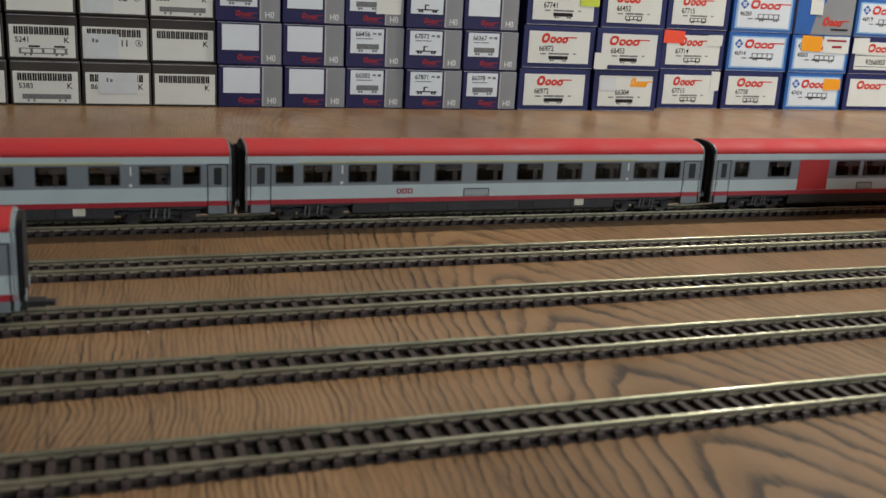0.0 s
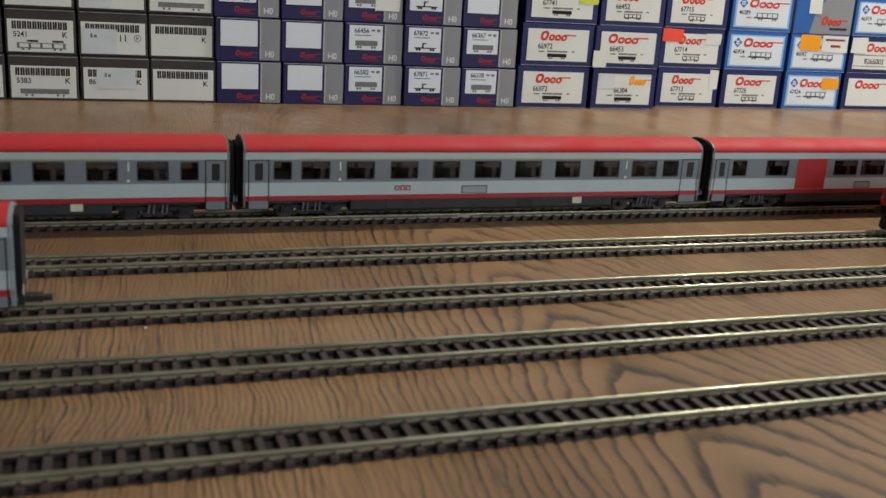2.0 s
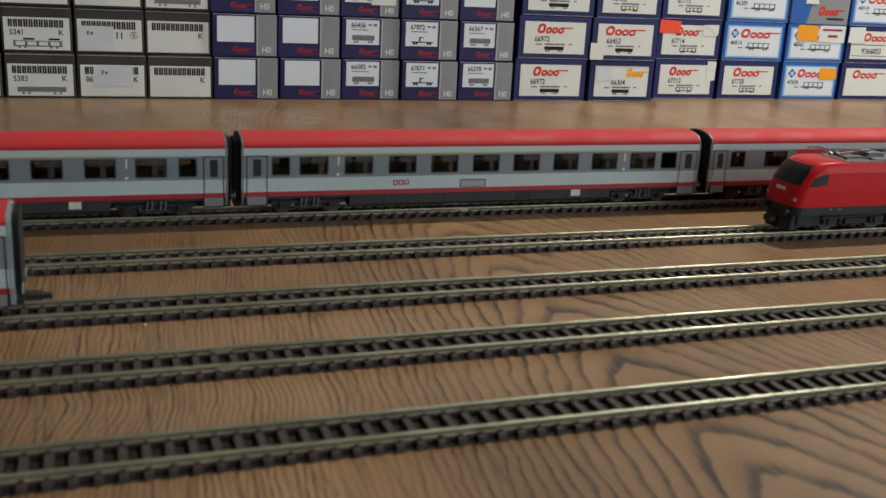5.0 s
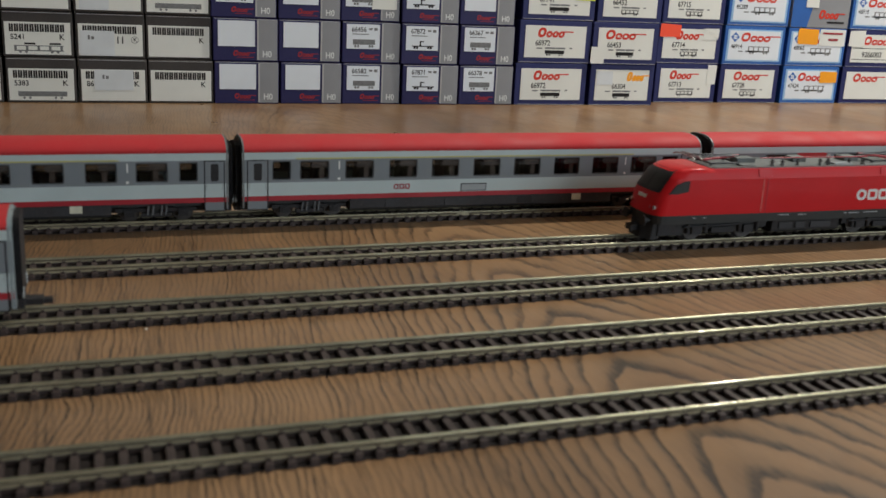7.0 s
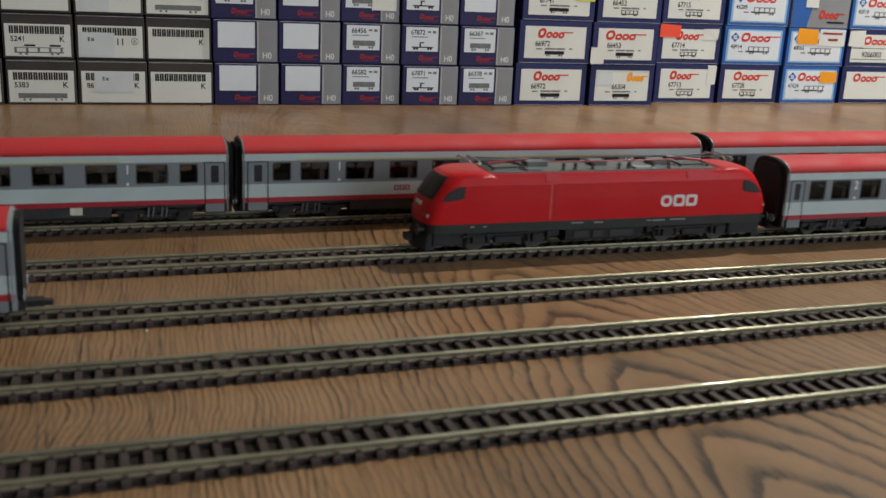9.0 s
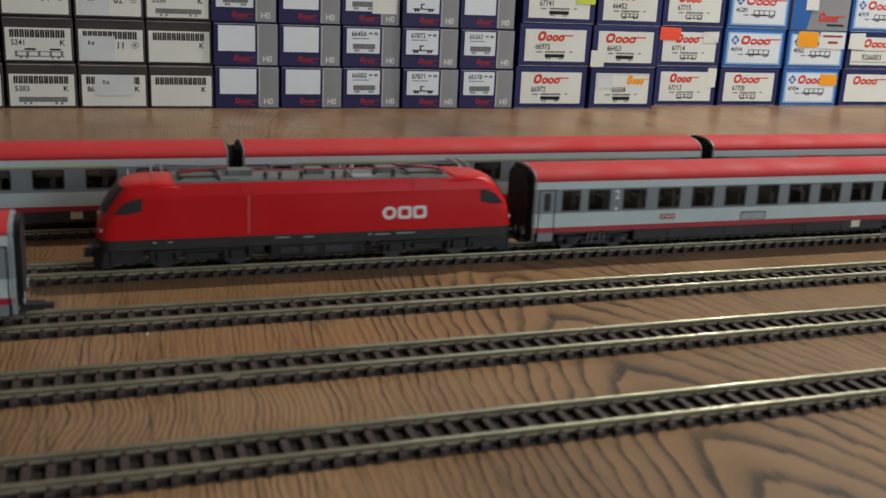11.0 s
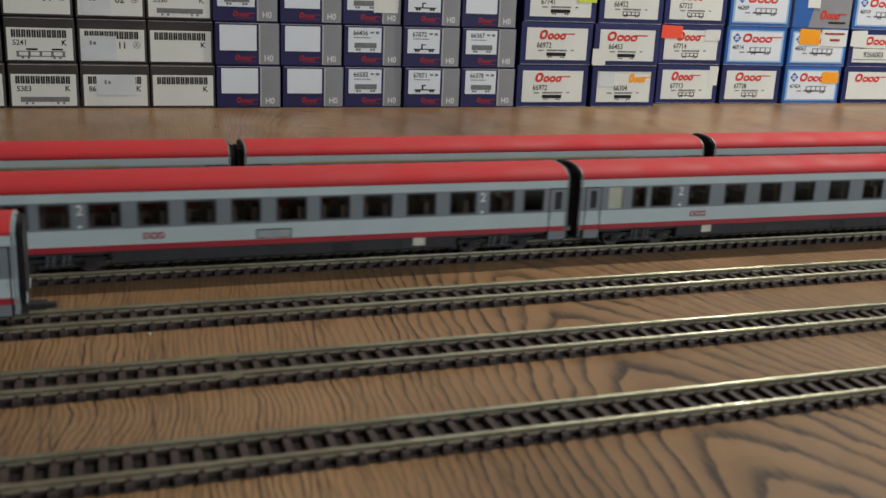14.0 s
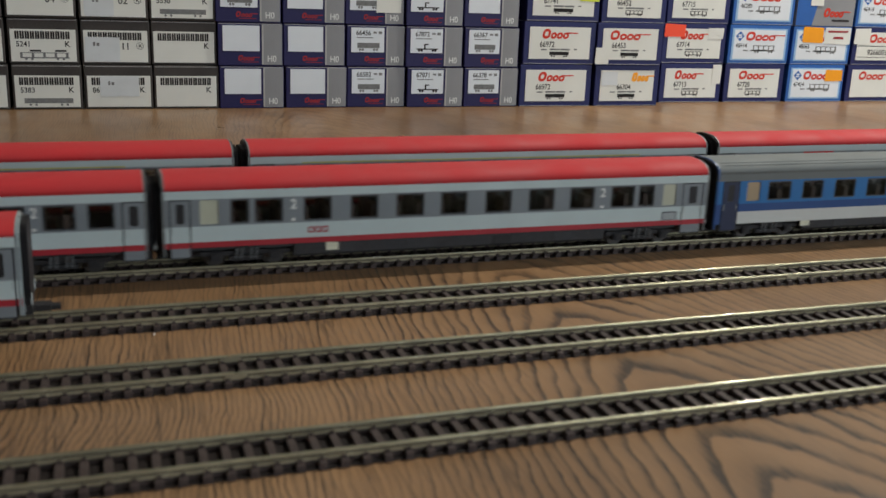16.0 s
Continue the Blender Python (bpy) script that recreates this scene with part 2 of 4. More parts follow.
def shared(name, mesh, parent, at):
    ob = new(name, mesh)
    ob.parent, ob.location = parent, at
    return ob


def thing(name, at, label, category, group="", kind=""):
    ob = new(name)
    ob.empty_display_size = 0.01
    ob.location = at
    return tagged(ob, label, category, group, kind)


def box(bm, x0, x1, y0, y1, z0, z1, mat=0):
    v = [bm.verts.new((x, y, z)) for z in (z0, z1) for y in (y0, y1) for x in (x0, x1)]
    for f in ((0, 2, 3, 1), (4, 5, 7, 6), (0, 1, 5, 4), (2, 6, 7, 3), (0, 4, 6, 2), (1, 3, 7, 5)):
        bm.faces.new([v[i] for i in f]).material_index = mat
    return v


def soft_box(x0, x1, y0, y1, z0, z1, r, seg=2):
    bm = bmesh.new()
    box(bm, x0, x1, y0, y1, z0, z1)
    bmesh.ops.bevel(bm, geom=bm.edges[:], offset=r, segments=seg, profile=0.5, affect="EDGES")
    return bm


def loft(bm, rings, cap=True, mat=0, smooth=False):
    """Faces between closed rings of the same number of points."""
    vs = [[bm.verts.new(p) for p in ring] for ring in rings]
    n = len(vs[0])
    for a, b in zip(vs, vs[1:]):
        for i in range(n):
            f = bm.faces.new((a[i], a[(i + 1) % n], b[(i + 1) % n], b[i]))
            f.material_index, f.smooth = mat, smooth
    if cap:
        for ring, pts in ((vs[0][::-1], rings[0][::-1]), (vs[-1], rings[-1])):
            bm.faces.new([bm.verts.new(p) for p in pts] if smooth else ring).material_index = mat
    return vs


def rod(bm, a, b, r, n=8, mat=0):
    a, b = Vector(a), Vector(b)
    w = (b - a).normalized()
    u = w.orthogonal().normalized()
    v = w.cross(u)
    loft(bm, [[c + r * (math.cos(k) * u + math.sin(k) * v) for k in (2 * math.pi * i / n for i in range(n))] for c in (a, b)], True, mat, True)


def disc_y(bm, x, z, y0, y1, r, n=16, mat=0):
    rod(bm, (x, y0, z), (x, y1, z), r, n, mat)


def normals(bm):
    bmesh.ops.recalc_face_normals(bm, faces=bm.faces[:])
    return bm


def rounded(x0, x1, z0, z1, r, k=3):
    pts = []
    for cx, cz, a0 in ((x1 - r, z0 + r, -90), (x1 - r, z1 - r, 0), (x0 + r, z1 - r, 90), (x0 + r, z0 + r, 180)):
        for i in range(k + 1):
            a = radians(a0 + 90 * i / k)
            pts.append((cx + r * math.cos(a), cz + r * math.sin(a)))
    return pts


def plaque(bm, pts, y0, y1, mat=0):
    """A flat piece with the outline pts (x, z), from y0 to y1."""
    loft(bm, [[(x, y0, z) for x, z in pts], [(x, y1, z) for x, z in pts]], True, mat)


GLYPHS = {}


def lettering(words, height, x, y, z, material, parent, squeeze=1.0, label="", sign=-1):
    """Flat lettering on a face that looks to -y (sign -1) or +y, its lower left corner at x, z."""
    key = (words, height, squeeze, material.name, sign)
    if key not in GLYPHS:
        cu = bpy.data.curves.new("lettering", "FONT")
        cu.body, cu.size, cu.extrude, cu.offset = words, height / 0.70, 0.00004, height * 0.022
        ob = bpy.data.objects.new("lettering", cu)
        scene.collection.objects.link(ob)
        mesh = bpy.data.meshes.new_from_object(ob.evaluated_get(bpy.context.evaluated_depsgraph_get()))
        bpy.data.objects.remove(ob)
        turn = Matrix.Rotation(radians(90), 4, "X")
        if sign > 0:
            turn = Matrix.Rotation(radians(180), 4, "Z") @ turn
        mesh.transform(turn @ Matrix.Diagonal((squeeze, 1, 1, 1)))
        mesh.materials.clear()
        mesh.materials.append(material)
        GLYPHS[key] = mesh
    ob = shared("lettering", GLYPHS[key], parent, (x, y, z))
    return tagged(ob, label) if label else ob


# ---- room and table ----


def room():
    def slab(name, x0, x1, y0, y1, z0, z1, mat, label, cat):
        bm = bmesh.new()
        box(bm, x0, x1, y0, y1, z0, z1)
        return tagged(part(name, bm, mat), label, cat, "", "structure")
    slab("floor", -2.6, 3.6, -2.4, 2.6, -0.85, -0.75, CARPET, "brown floor covering of the room under the table", "floor")
    slab("ceiling", -2.6, 3.6, -2.4, 2.6, 1.80, 1.90, CEIL, "plain white painted ceiling over the room", "ceiling")
    slab("wall_north", -2.6, 3.6, 2.4, 2.6, -0.75, 1.80, PAINT, "plain off-white painted wall behind the cartons", "wall")
    slab("wall_west", -2.6, -2.4, -2.2, 2.4, -0.75, 1.80, PAINT, "plain off-white painted side wall of the room", "wall")
    slab("wall_east", 3.4, 3.6, -2.2, 2.4, -0.75, 1.80, PAINT, "plain off-white painted side wall of the room", "wall")
    bm = bmesh.new()
    box(bm, -2.6, 0.8, -2.4, -2.2, -0.75, 1.80)
    box(bm, 3.2, 3.6, -2.4, -2.2, -0.75, 1.80)
    box(bm, 0.8, 3.2, -2.4, -2.2, -0.75, 0.10)
    box(bm, 0.8, 3.2, -2.4, -2.2, 1.60, 1.80)
    tagged(part("wall_south", bm, PAINT), "plain off-white painted wall with an opening for the fill light", "wall", "", "structure")


def table():
    t = thing("table", (0.6, 0.6, -0.75), "large table with a varnished dark oak top", "table")
    part("tabletop", soft_box(-1.9, 1.9, -1.0, 1.1, 0.715, 0.75, 0.003), WOOD, t, "varnished oak veneer with arched grain")
    for x in (-1.75, 1.75):
        for y in (-0.85, 0.95):
            part("leg", soft_box(x - 0.035, x + 0.035, y - 0.035, y + 0.035, 0.0, 0.715, 0.004), WOOD, t)


# ---- tracks ----
RAIL_TOP, GAUGE = 0.0050, 0.0171
TRACK_Y = [0.5760, 0.4933, 0.4221, 0.3562, 0.2882]
SLEEPER_STEP = 0.00694
X_NEAR = (-0.40, 0.96)


def sleeper_mesh():
    bm = bmesh.new()
    w = 0.00148
    v = box(bm, -w, w, -0.0126, 0.0126, 0.0, 0.0023)
    for i in (4, 5, 6, 7):
        v[i].co.x *= 0.86
        v[i].co.y *= 0.992
    for y in (-GAUGE / 2, GAUGE / 2):
        for s in (-1, 1):
            c = y + s * 0.00125
            box(bm, -0.0008, 0.0008, c - 0.0006, c + 0.0006, 0.0023, 0.0030)
    mesh = bpy.data.meshes.new("sleeper")
    bm.to_mesh(mesh)
    bm.free()
    mesh.materials.append(SLEEPER)
    return mesh


def rail_bm(x0, x1):
    half = [(0.00118, 0.0024), (0.00118, 0.0029), (0.00034, 0.0032), (0.00034, 0.0039), (0.00060, 0.00405), (0.00062, 0.0046)]
    half += [(0.00062 * math.cos(radians(a)), 0.0046 + 0.0004 * math.sin(radians(a))) for a in (15, 35, 55, 75, 90)]
    prof = half + [(-y, z) for y, z in reversed(half[:-1])]
    bm = bmesh.new()
    loft(bm, [[(x, y, z) for y, z in prof] for x in (x0, x1)], True, 0, True)
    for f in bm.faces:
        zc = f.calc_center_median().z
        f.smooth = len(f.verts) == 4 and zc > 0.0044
        # material by height: plain head, lightened sides and foot, shade-dark web
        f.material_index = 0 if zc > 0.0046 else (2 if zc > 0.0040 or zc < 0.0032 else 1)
    return normals(bm)


def track(i, mesh, phase, joints, west, east):
    t = thing("model_track", (0, TRACK_Y[i], 0), "straight model railway track of nickel-silver rails on brown sleepers", "model track", "tracks on the table")
    bounds = [west] + joints + [east]
    for y in (-GAUGE / 2, GAUGE / 2):
        for a, b in zip(bounds, bounds[1:]):
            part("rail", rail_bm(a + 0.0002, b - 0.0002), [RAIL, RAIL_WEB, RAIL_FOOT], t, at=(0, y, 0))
        for x in joints:
            bm = bmesh.new()
            box(bm, x - 0.004, x + 0.004, -0.0012, 0.0012, 0.00235, 0.0030)
            for s in (-1, 1):
                box(bm, x - 0.004, x + 0.004, s * 0.00075 - 0.0003, s * 0.00075 + 0.0003, 0.0030, 0.0039)
            part("rail_joiner", bm, RAIL_FOOT, t, at=(0, y, 0))
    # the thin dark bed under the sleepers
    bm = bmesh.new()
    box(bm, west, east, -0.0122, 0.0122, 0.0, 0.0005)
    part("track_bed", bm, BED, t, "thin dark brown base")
    # the strips that hold the sleepers together under the rails
    for y in (-GAUGE / 2, GAUGE / 2):
        bm = bmesh.new()
        box(bm, west, east, -0.0010, 0.0010, 0.0002, 0.0023)
        part("sleeper_tie", bm, SLEEPER, t, at=(0, y, 0))
    rest = bmesh.new()
    for n in range(math.ceil((west + 0.002 - phase) / SLEEPER_STEP), math.floor((east - 0.002 - phase) / SLEEPER_STEP) + 1):
        x = phase + n * SLEEPER_STEP
        if X_NEAR[0] < x < X_NEAR[1]:
            shared("sleeper", mesh, t, (x, 0, 0))
        else:
            box(rest, x - 0.0016, x + 0.0016, -0.0126, 0.0126, 0.0, 0.0023)
    tagged(part("sleeper_row", rest, SLEEPER, t), kind="stuff")


def tracks():
    mesh = sleeper_mesh()
    for i, (phase, joints) in enumerate([(-0.0246, [0.213]), (-0.0158, [0.47]), (-0.0228, [0.335]), (-0.0226, [0.043]), (-0.0231, [-0.16])]):
        track(i, mesh, phase, joints, -0.58, 1.66)


# ---- coaches ----
HALF = 0.01625
BODY = 0.2956
# heights above the rail's head
Z_SILL, Z_STRIPE, Z_BAND0, Z_WIN0, Z_WIN1, Z_BAND1, Z_EAVE, Z_TOP = 0.0113, 0.0141, 0.0218, 0.0233, 0.0341, 0.0350, 0.0391, 0.0460


def roof_line(top=Z_TOP, n=14, half=HALF, low=Z_EAVE):
    """The roof's arch across the coach, from -y to +y."""
    pts = []
    for i in range(n + 1):
        a = math.pi * (1 - i / n)
        c, s = math.cos(a), math.sin(a)
        pts.append((half * math.copysign(abs(c) ** 0.80, c), low + (top - low) * abs(s) ** 0.95))
    return pts


def pierced(bm, x0, x1, z0, z1, hole, y, sign, depth, mat):
    """A wall panel with a rounded opening that goes through it."""
    pts = rounded(*hole, 0.0009, 3)
    k = len(pts) // 4
    corners = [(x1, z0), (x1, z1), (x0, z1), (x0, z0)]
    yi = y - sign * depth
    for yy in (y, yi):
        inner = [bm.verts.new((px, yy, pz)) for px, pz in pts]
        outer = [bm.verts.new((px, yy, pz)) for px, pz in corners]
        for c in range(4):
            for i in range(k - 1):
                bm.faces.new((outer[c], inner[c * k + i + 1], inner[c * k + i])).material_index = mat
            nx = (c + 1) % 4
            bm.faces.new((outer[c], outer[nx], inner[nx * k], inner[c * k + k - 1])).material_index = mat
        if yy == y:
            first = inner
    for i in range(len(pts)):
        j = (i + 1) % len(pts)
        bm.faces.new((first[i], first[j], inner[j], inner[i])).material_index = mat


def side_wall(coach, spec, sign, mats):
    """One side: stripe, lower band, window band with its openings, line and upper band. mats: stripe, low, band, line, top, panel."""
    y, th = sign * HALF, 0.0010
    bm = bmesh.new()
    doors = spec["doors"]
    spans = [(doors[0][1], doors[1][0])]
    ends = [(0.0, doors[0][0]), (doors[1][1], BODY)]
    lo, hi = sorted((y, y - sign * th))

    def slab(x0, x1, z0, z1, m):
        if x1 - x0 > 1e-5:
            box(bm, x0, x1, lo, hi, z0, z1, m)
    for x0, x1 in spans + ends:
        if spec.get("scheme") == "blue":
            low_mat = 0 if x1 - x0 > 0.05 else 3
            slab(x0, x1, Z_SILL - 0.0012, 0.0172, low_mat)
            slab(x0, x1, 0.0172, Z_BAND0, 3)
        else:
            slab(x0, x1, Z_SILL, Z_STRIPE, 0)
            slab(x0, x1, Z_STRIPE, Z_BAND0, 1)
    for x0, x1 in ends:
        slab(x0, x1, Z_BAND0, Z_BAND1, 2)
    x_at = spans[0][0]
    wins = sorted(spec["windows"])
    low, high = spec.get("glazed", (Z_WIN0, Z_WIN1))
    for n, (a, b, kind) in enumerate(wins):
        nxt = wins[n + 1][0] if n + 1 < len(wins) else spans[0][1]
        cell1 = (b + nxt) / 2 if n + 1 < len(wins) else spans[0][1]
        if kind == "panel":
            slab(x_at, a, Z_BAND0, Z_BAND1, 2)
            box(bm, a, b, *sorted((y + sign * 0.00015, y - sign * th)), Z_STRIPE + 0.0002, Z_BAND1, 5)
            slab(b, cell1, Z_BAND0, Z_BAND1, 2)
        else:
            pierced(bm, x_at, cell1, Z_BAND0, Z_BAND1, (a, b, low, high), y, sign, th, 2)
        x_at = cell1
    line = spec.get("line")
    if line:
        slab(line[0], line[1], Z_BAND1, Z_BAND1 + 0.0008, 3)
        slab(0, line[0], Z_BAND1, Z_BAND1 + 0.0008, 4)
        slab(line[1], BODY, Z_BAND1, Z_BAND1 + 0.0008, 4)
    else:
        slab(0, BODY, Z_BAND1, Z_BAND1 + 0.0008, 4)
    slab(0, BODY, Z_BAND1 + 0.0008, Z_EAVE, 4)
    part("side_wall", normals(bm), mats, coach)
    for a, b, kind in wins:
        if kind == "panel":
            continue
        p = bmesh.new()
        m = 0.0002
        y0 = y - sign * 0.00055
        plaque(p, rounded(a - m, b + m, low - m, high + m, 0.0009, 3), y0, y0 - sign * 0.0003)
        if kind == "frost":
            part("window", normals(p), FROST, coach, "pale frosted pane")
        elif kind == "tan":
            part("window", normals(p), FROST_TAN, coach, "tan frosted pane")
        else:
            w = part("window", normals(p), GLASS, coach)
            w.visible_shadow = False
            f = bmesh.new()
            e = 0.0006 if "glazed" not in spec else 0.0008
            pierced(f, a - m, b + m, low - m, high + m, (a + e, b - e, low + e, high - e), y - sign * 0.00025, sign, 0.0003, 0)
            part("window_frame", normals(f), RUBBER, w, "dark rubber frame")
            if b - a > 0.012 and "glazed" not in spec:
                # the sliding upper light's bar
                q = bmesh.new()
                zz = high - 0.0030
                lo2, hi2 = sorted((y - sign * 0.0004, y - sign * 0.0009))
                box(q, a, b, lo2, hi2, zz, zz + 0.0004)
                part("window_bar", q, BLACK, w)
                # a half-drawn blind behind the pane
                q = bmesh.new()
                lo2, hi2 = sorted((y - sign * 0.0012, y - sign * 0.0015))
                box(q, a + (b - a) * 0.42, b, lo2, hi2, high - 0.0042, high + 0.0004)
                part("blind", q, BLIND, w, "half-drawn brown blind")


def door_leaf(coach, x0, x1, sign, mats, tall):
    """A flush end door in its black rubber seal, with a tall pane. mats: upper, lower, stripe, foot."""
    y = sign * HALF
    bot = Z_SILL - 0.0052
    bm = bmesh.new()
    lo, hi = sorted((y - sign * 0.0003, y - sign * 0.0012))
    box(bm, x0, x1, lo, hi, bot, Z_BAND1)
    frame_part = part("door", bm, BLACK, coach, "end door in a black seal")
    g = 0.00065
    bm = bmesh.new()
    lo, hi = sorted((y, y - sign * 0.0010))
    xm0, xm1 = x0 + (x1 - x0) * 0.32, x1 - (x1 - x0) * 0.30
    pierced(bm, x0 + g, x1 - g, Z_BAND0, Z_BAND1 - g, (xm0, xm1, Z_WIN0 - 0.0001, Z_WIN1 - 0.0012), y, sign, 0.0005, 0)
    box(bm, x0 + g, x1 - g, lo, hi, Z_STRIPE, Z_BAND0, 1)
    box(bm, x0 + g, x1 - g, lo, hi, Z_SILL, Z_STRIPE, 2)
    box(bm, x0 + g, x1 - g, lo, hi, bot + g, Z_SILL, 3)
    part("door_leaf", normals(bm), mats, frame_part)
    bm = bmesh.new()
    plaque(bm, rounded(xm0 - 0.0001, xm1 + 0.0001, Z_WIN0 - 0.0002, Z_WIN1 - 0.0011, 0.0008), y - sign * 0.00022, y - sign * 0.00032)
    part("door_window", normals(bm), BLACK, frame_part, "dark narrow pane")
    bm = bmesh.new()
    h0, h1 = sorted((y + sign * 0.00025, y - sign * 0.0001))
    for xx in (x0 + 0.0012, x1 - 0.0015):
        box(bm, xx, xx + 0.0003, h0, h1, Z_STRIPE + 0.004, Z_STRIPE + 0.0075)
    part("door_handle", bm, GRILLE, frame_part)


def wheelset(parent, x, r, width=0.0155):
    bm = bmesh.new()
    rod(bm, (0, -width / 2, 0), (0, width / 2, 0), 0.0010, 8)
    for s in (-1, 1):
        for rr, a, b in ((r, 0.0066, 0.0093), (r + 0.0008, 0.0062, 0.0068), (r * 0.35, 0.0093, 0.0098)):
            disc_y(bm, 0, 0, s * a, s * b, rr, 20)
        for k in range(5):
            c = 2 * math.pi * k / 5
            box(bm, *sorted((r * 0.6 * math.cos(c) - 0.0006, r * 0.6 * math.cos(c) + 0.0006)), *sorted((s * 0.0091, s * 0.0095)),
                r * 0.6 * math.sin(c) - 0.0006, r * 0.6 * math.sin(c) + 0.0006)
    return part("wheelset", normals(bm), STEEL, parent, at=(x, 0, r))


def coach_bogie(coach, xc):
    """A bogie: two side frames with boxes, springs and dampers; its wheelsets turn."""
    bm = bmesh.new()
    for s in (-1, 1):
        lo, hi = sorted((s * 0.0108, s * 0.0125))
        box(bm, xc - 0.0215, xc + 0.0215, lo, hi, 0.0058, 0.0079)
        for dx in (-0.01435, 0.01435):
            lo2, hi2 = sorted((s * 0.0110, s * 0.0138))
            box(bm, xc + dx - 0.0026, xc + dx + 0.0026, lo2, hi2, 0.0034, 0.0074)
            disc_y(bm, xc + dx, 0.0053, s * 0.0136, s * 0.0143, 0.0017, 10)
        lo3, hi3 = sorted((s * 0.0105, s * 0.0140))
        box(bm, xc - 0.0080, xc + 0.0080, lo3, hi3, 0.0035, 0.0056)
        box(bm, xc - 0.0045, xc + 0.0045, lo3, hi3, 0.0079, 0.0108)
    box(bm, xc - 0.005, xc + 0.005, -0.0108, 0.0108, 0.0058, 0.0112)
    frame_part = part("bogie", normals(bm), BLACK, coach, "black plastic bogie frame")
    for s in (-1, 1):
        bm = bmesh.new()
        for dx in (-0.0048, -0.0022, 0.0024, 0.0048):
            rod(bm, (xc + dx, s * 0.0142, 0.0045), (xc + dx + 0.0006, s * 0.0142, 0.0098), 0.00055, 6)
        part("spring", normals(bm), SPRING, frame_part)
    return [wheelset(frame_part, xc + dx, 0.0053) for dx in (-0.01435, 0.01435)]


def coach(at_x, track_no, spec, label, group):
    """A passenger coach with its floor, seats, walls, doors, roof, gangways and running gear. Returns it and its wheelsets."""
    c = thing("model_coach", (at_x, TRACK_Y[track_no], RAIL_TOP), label, "model coach", group)
    scheme = spec.get("scheme", "red")
    if scheme == "red":
        mats = [STRIPE, LIGHT, DARK, YELLOW, LIGHT, DEEP_RED]
        door_mats, roof_mat, skirt_mat = [DARK, LIGHT, STRIPE, DARK], RED, SKIRT
    else:
        mats = [CREAM, CREAM, BLUE, MID_BLUE, GREY_ROOF, BLUE]
        door_mats, roof_mat, skirt_mat = [NAVY_P, NAVY_P, NAVY_P, NAVY_P], GREY_ROOF, SKIRT
    for sign in (-1, 1):
        side_wall(c, spec, sign, mats)
        for x0, x1 in spec["doors"]:
            door_leaf(c, x0, x1, sign, door_mats, True)
    # roof
    bm = bmesh.new()
    arch = roof_line(spec.get("top", Z_TOP))
    loft(bm, [[(x, y, z) for y, z in arch] for x in (0.0011, BODY - 0.0011)], True, 0, True)
    for f in bm.faces:
        if len(f.verts) > 4:
            f.smooth = False
    roof = part("roof", normals(bm), roof_mat, c, "smooth arched roof")
    if scheme != "red":
        for s in (-1, 1):
            for yy, zz in ((0.0125, 0.0), (0.0098, 0.0)):
                bm = bmesh.new()
                k = min(range(len(arch)), key=lambda i: abs(arch[i][0] - s * yy))
                rod(bm, (0.004, arch[k][0], arch[k][1]), (BODY - 0.004, arch[k][0], arch[k][1]), 0.0003, 6)
                part("roof_rib", normals(bm), roof_mat, roof)
    # end rims, end walls and gangways
    outline = [(-HALF, Z_SILL - 0.004)] + arch + [(HALF, Z_SILL - 0.004)]
    for x0, x1, s in ((0.0002, 0.0011, -1), (BODY - 0.0011, BODY - 0.0002, 1)):
        bm = bmesh.new()
        loft(bm, [[(x, y * 1.004, z + 0.00003) for y, z in outline] for x in (x0, x1)])
        part("end_rim", normals(bm), (END_GREY if spec.get("hook") == s else RIM) if scheme == "red" else MID_BLUE, c, "grey end rim")
        xe = x0 if s < 0 else x1
        bm = bmesh.new()
        inner = [(y * 0.94, z - 0.0006) for y, z in outline]
        loft(bm, [[(x, y, z) for y, z in inner] for x in (xe, xe + s * 0.0008)])
        end = part("end_wall", normals(bm), END_GREY if spec.get("hook") == s else BLACK, c, "end wall")
        bm = bmesh.new()
        folds = []
        for k in range(7):
            half, top = 0.0128 - 0.0006 * (k % 2), 0.0425 - 0.0006 * (k % 2)
            folds.append([(xe + s * (0.0008 + 0.00042 * k), y, z) for y, z in rounded(-half, half, 0.0085, top, 0.0055, 5)])
        loft(bm, folds)
        part("gangway", normals(bm), BLACK, end, "black folded gangway bellows")
        for yy in (-0.0100, 0.0100):
            bm = bmesh.new()
            rod(bm, (xe, yy, 0.0118), (xe + s * 0.0030, yy, 0.0118), 0.0009, 8)
            rod(bm, (xe + s * 0.0030, yy, 0.0118), (xe + s * 0.0036, yy, 0.0118), 0.0024, 12)
            part("buffer", normals(bm), GRILLE, c)
        bm = bmesh.new()
        xc = xe - s * 0.006
        # coupling body made oversize to keep the gap under the bellows dark
        box(bm, *sorted((xc, xe + s * 0.0032)), -0.0065, 0.0065, 0.0040, 0.0098)
        if spec.get("hook") == s:
            box(bm, *sorted((xe, xe + s * 0.0100)), -0.0030, 0.0030, 0.0040, 0.0066)
            box(bm, *sorted((xe + s * 0.0100, xe + s * 0.0135)), -0.0018, 0.0018, 0.0040, 0.0060)
        part("coupling", normals(bm), BLACK, c, "black close coupling")
    # floor, partitions and seats
    bm = bmesh.new()
    box(bm, 0.0012, BODY - 0.0012, -HALF + 0.0011, HALF - 0.0011, Z_SILL, Z_SILL + 0.0012)
    part("floor_pan", bm, SKIRT, c)
    bm = bmesh.new()
    x = 0.031
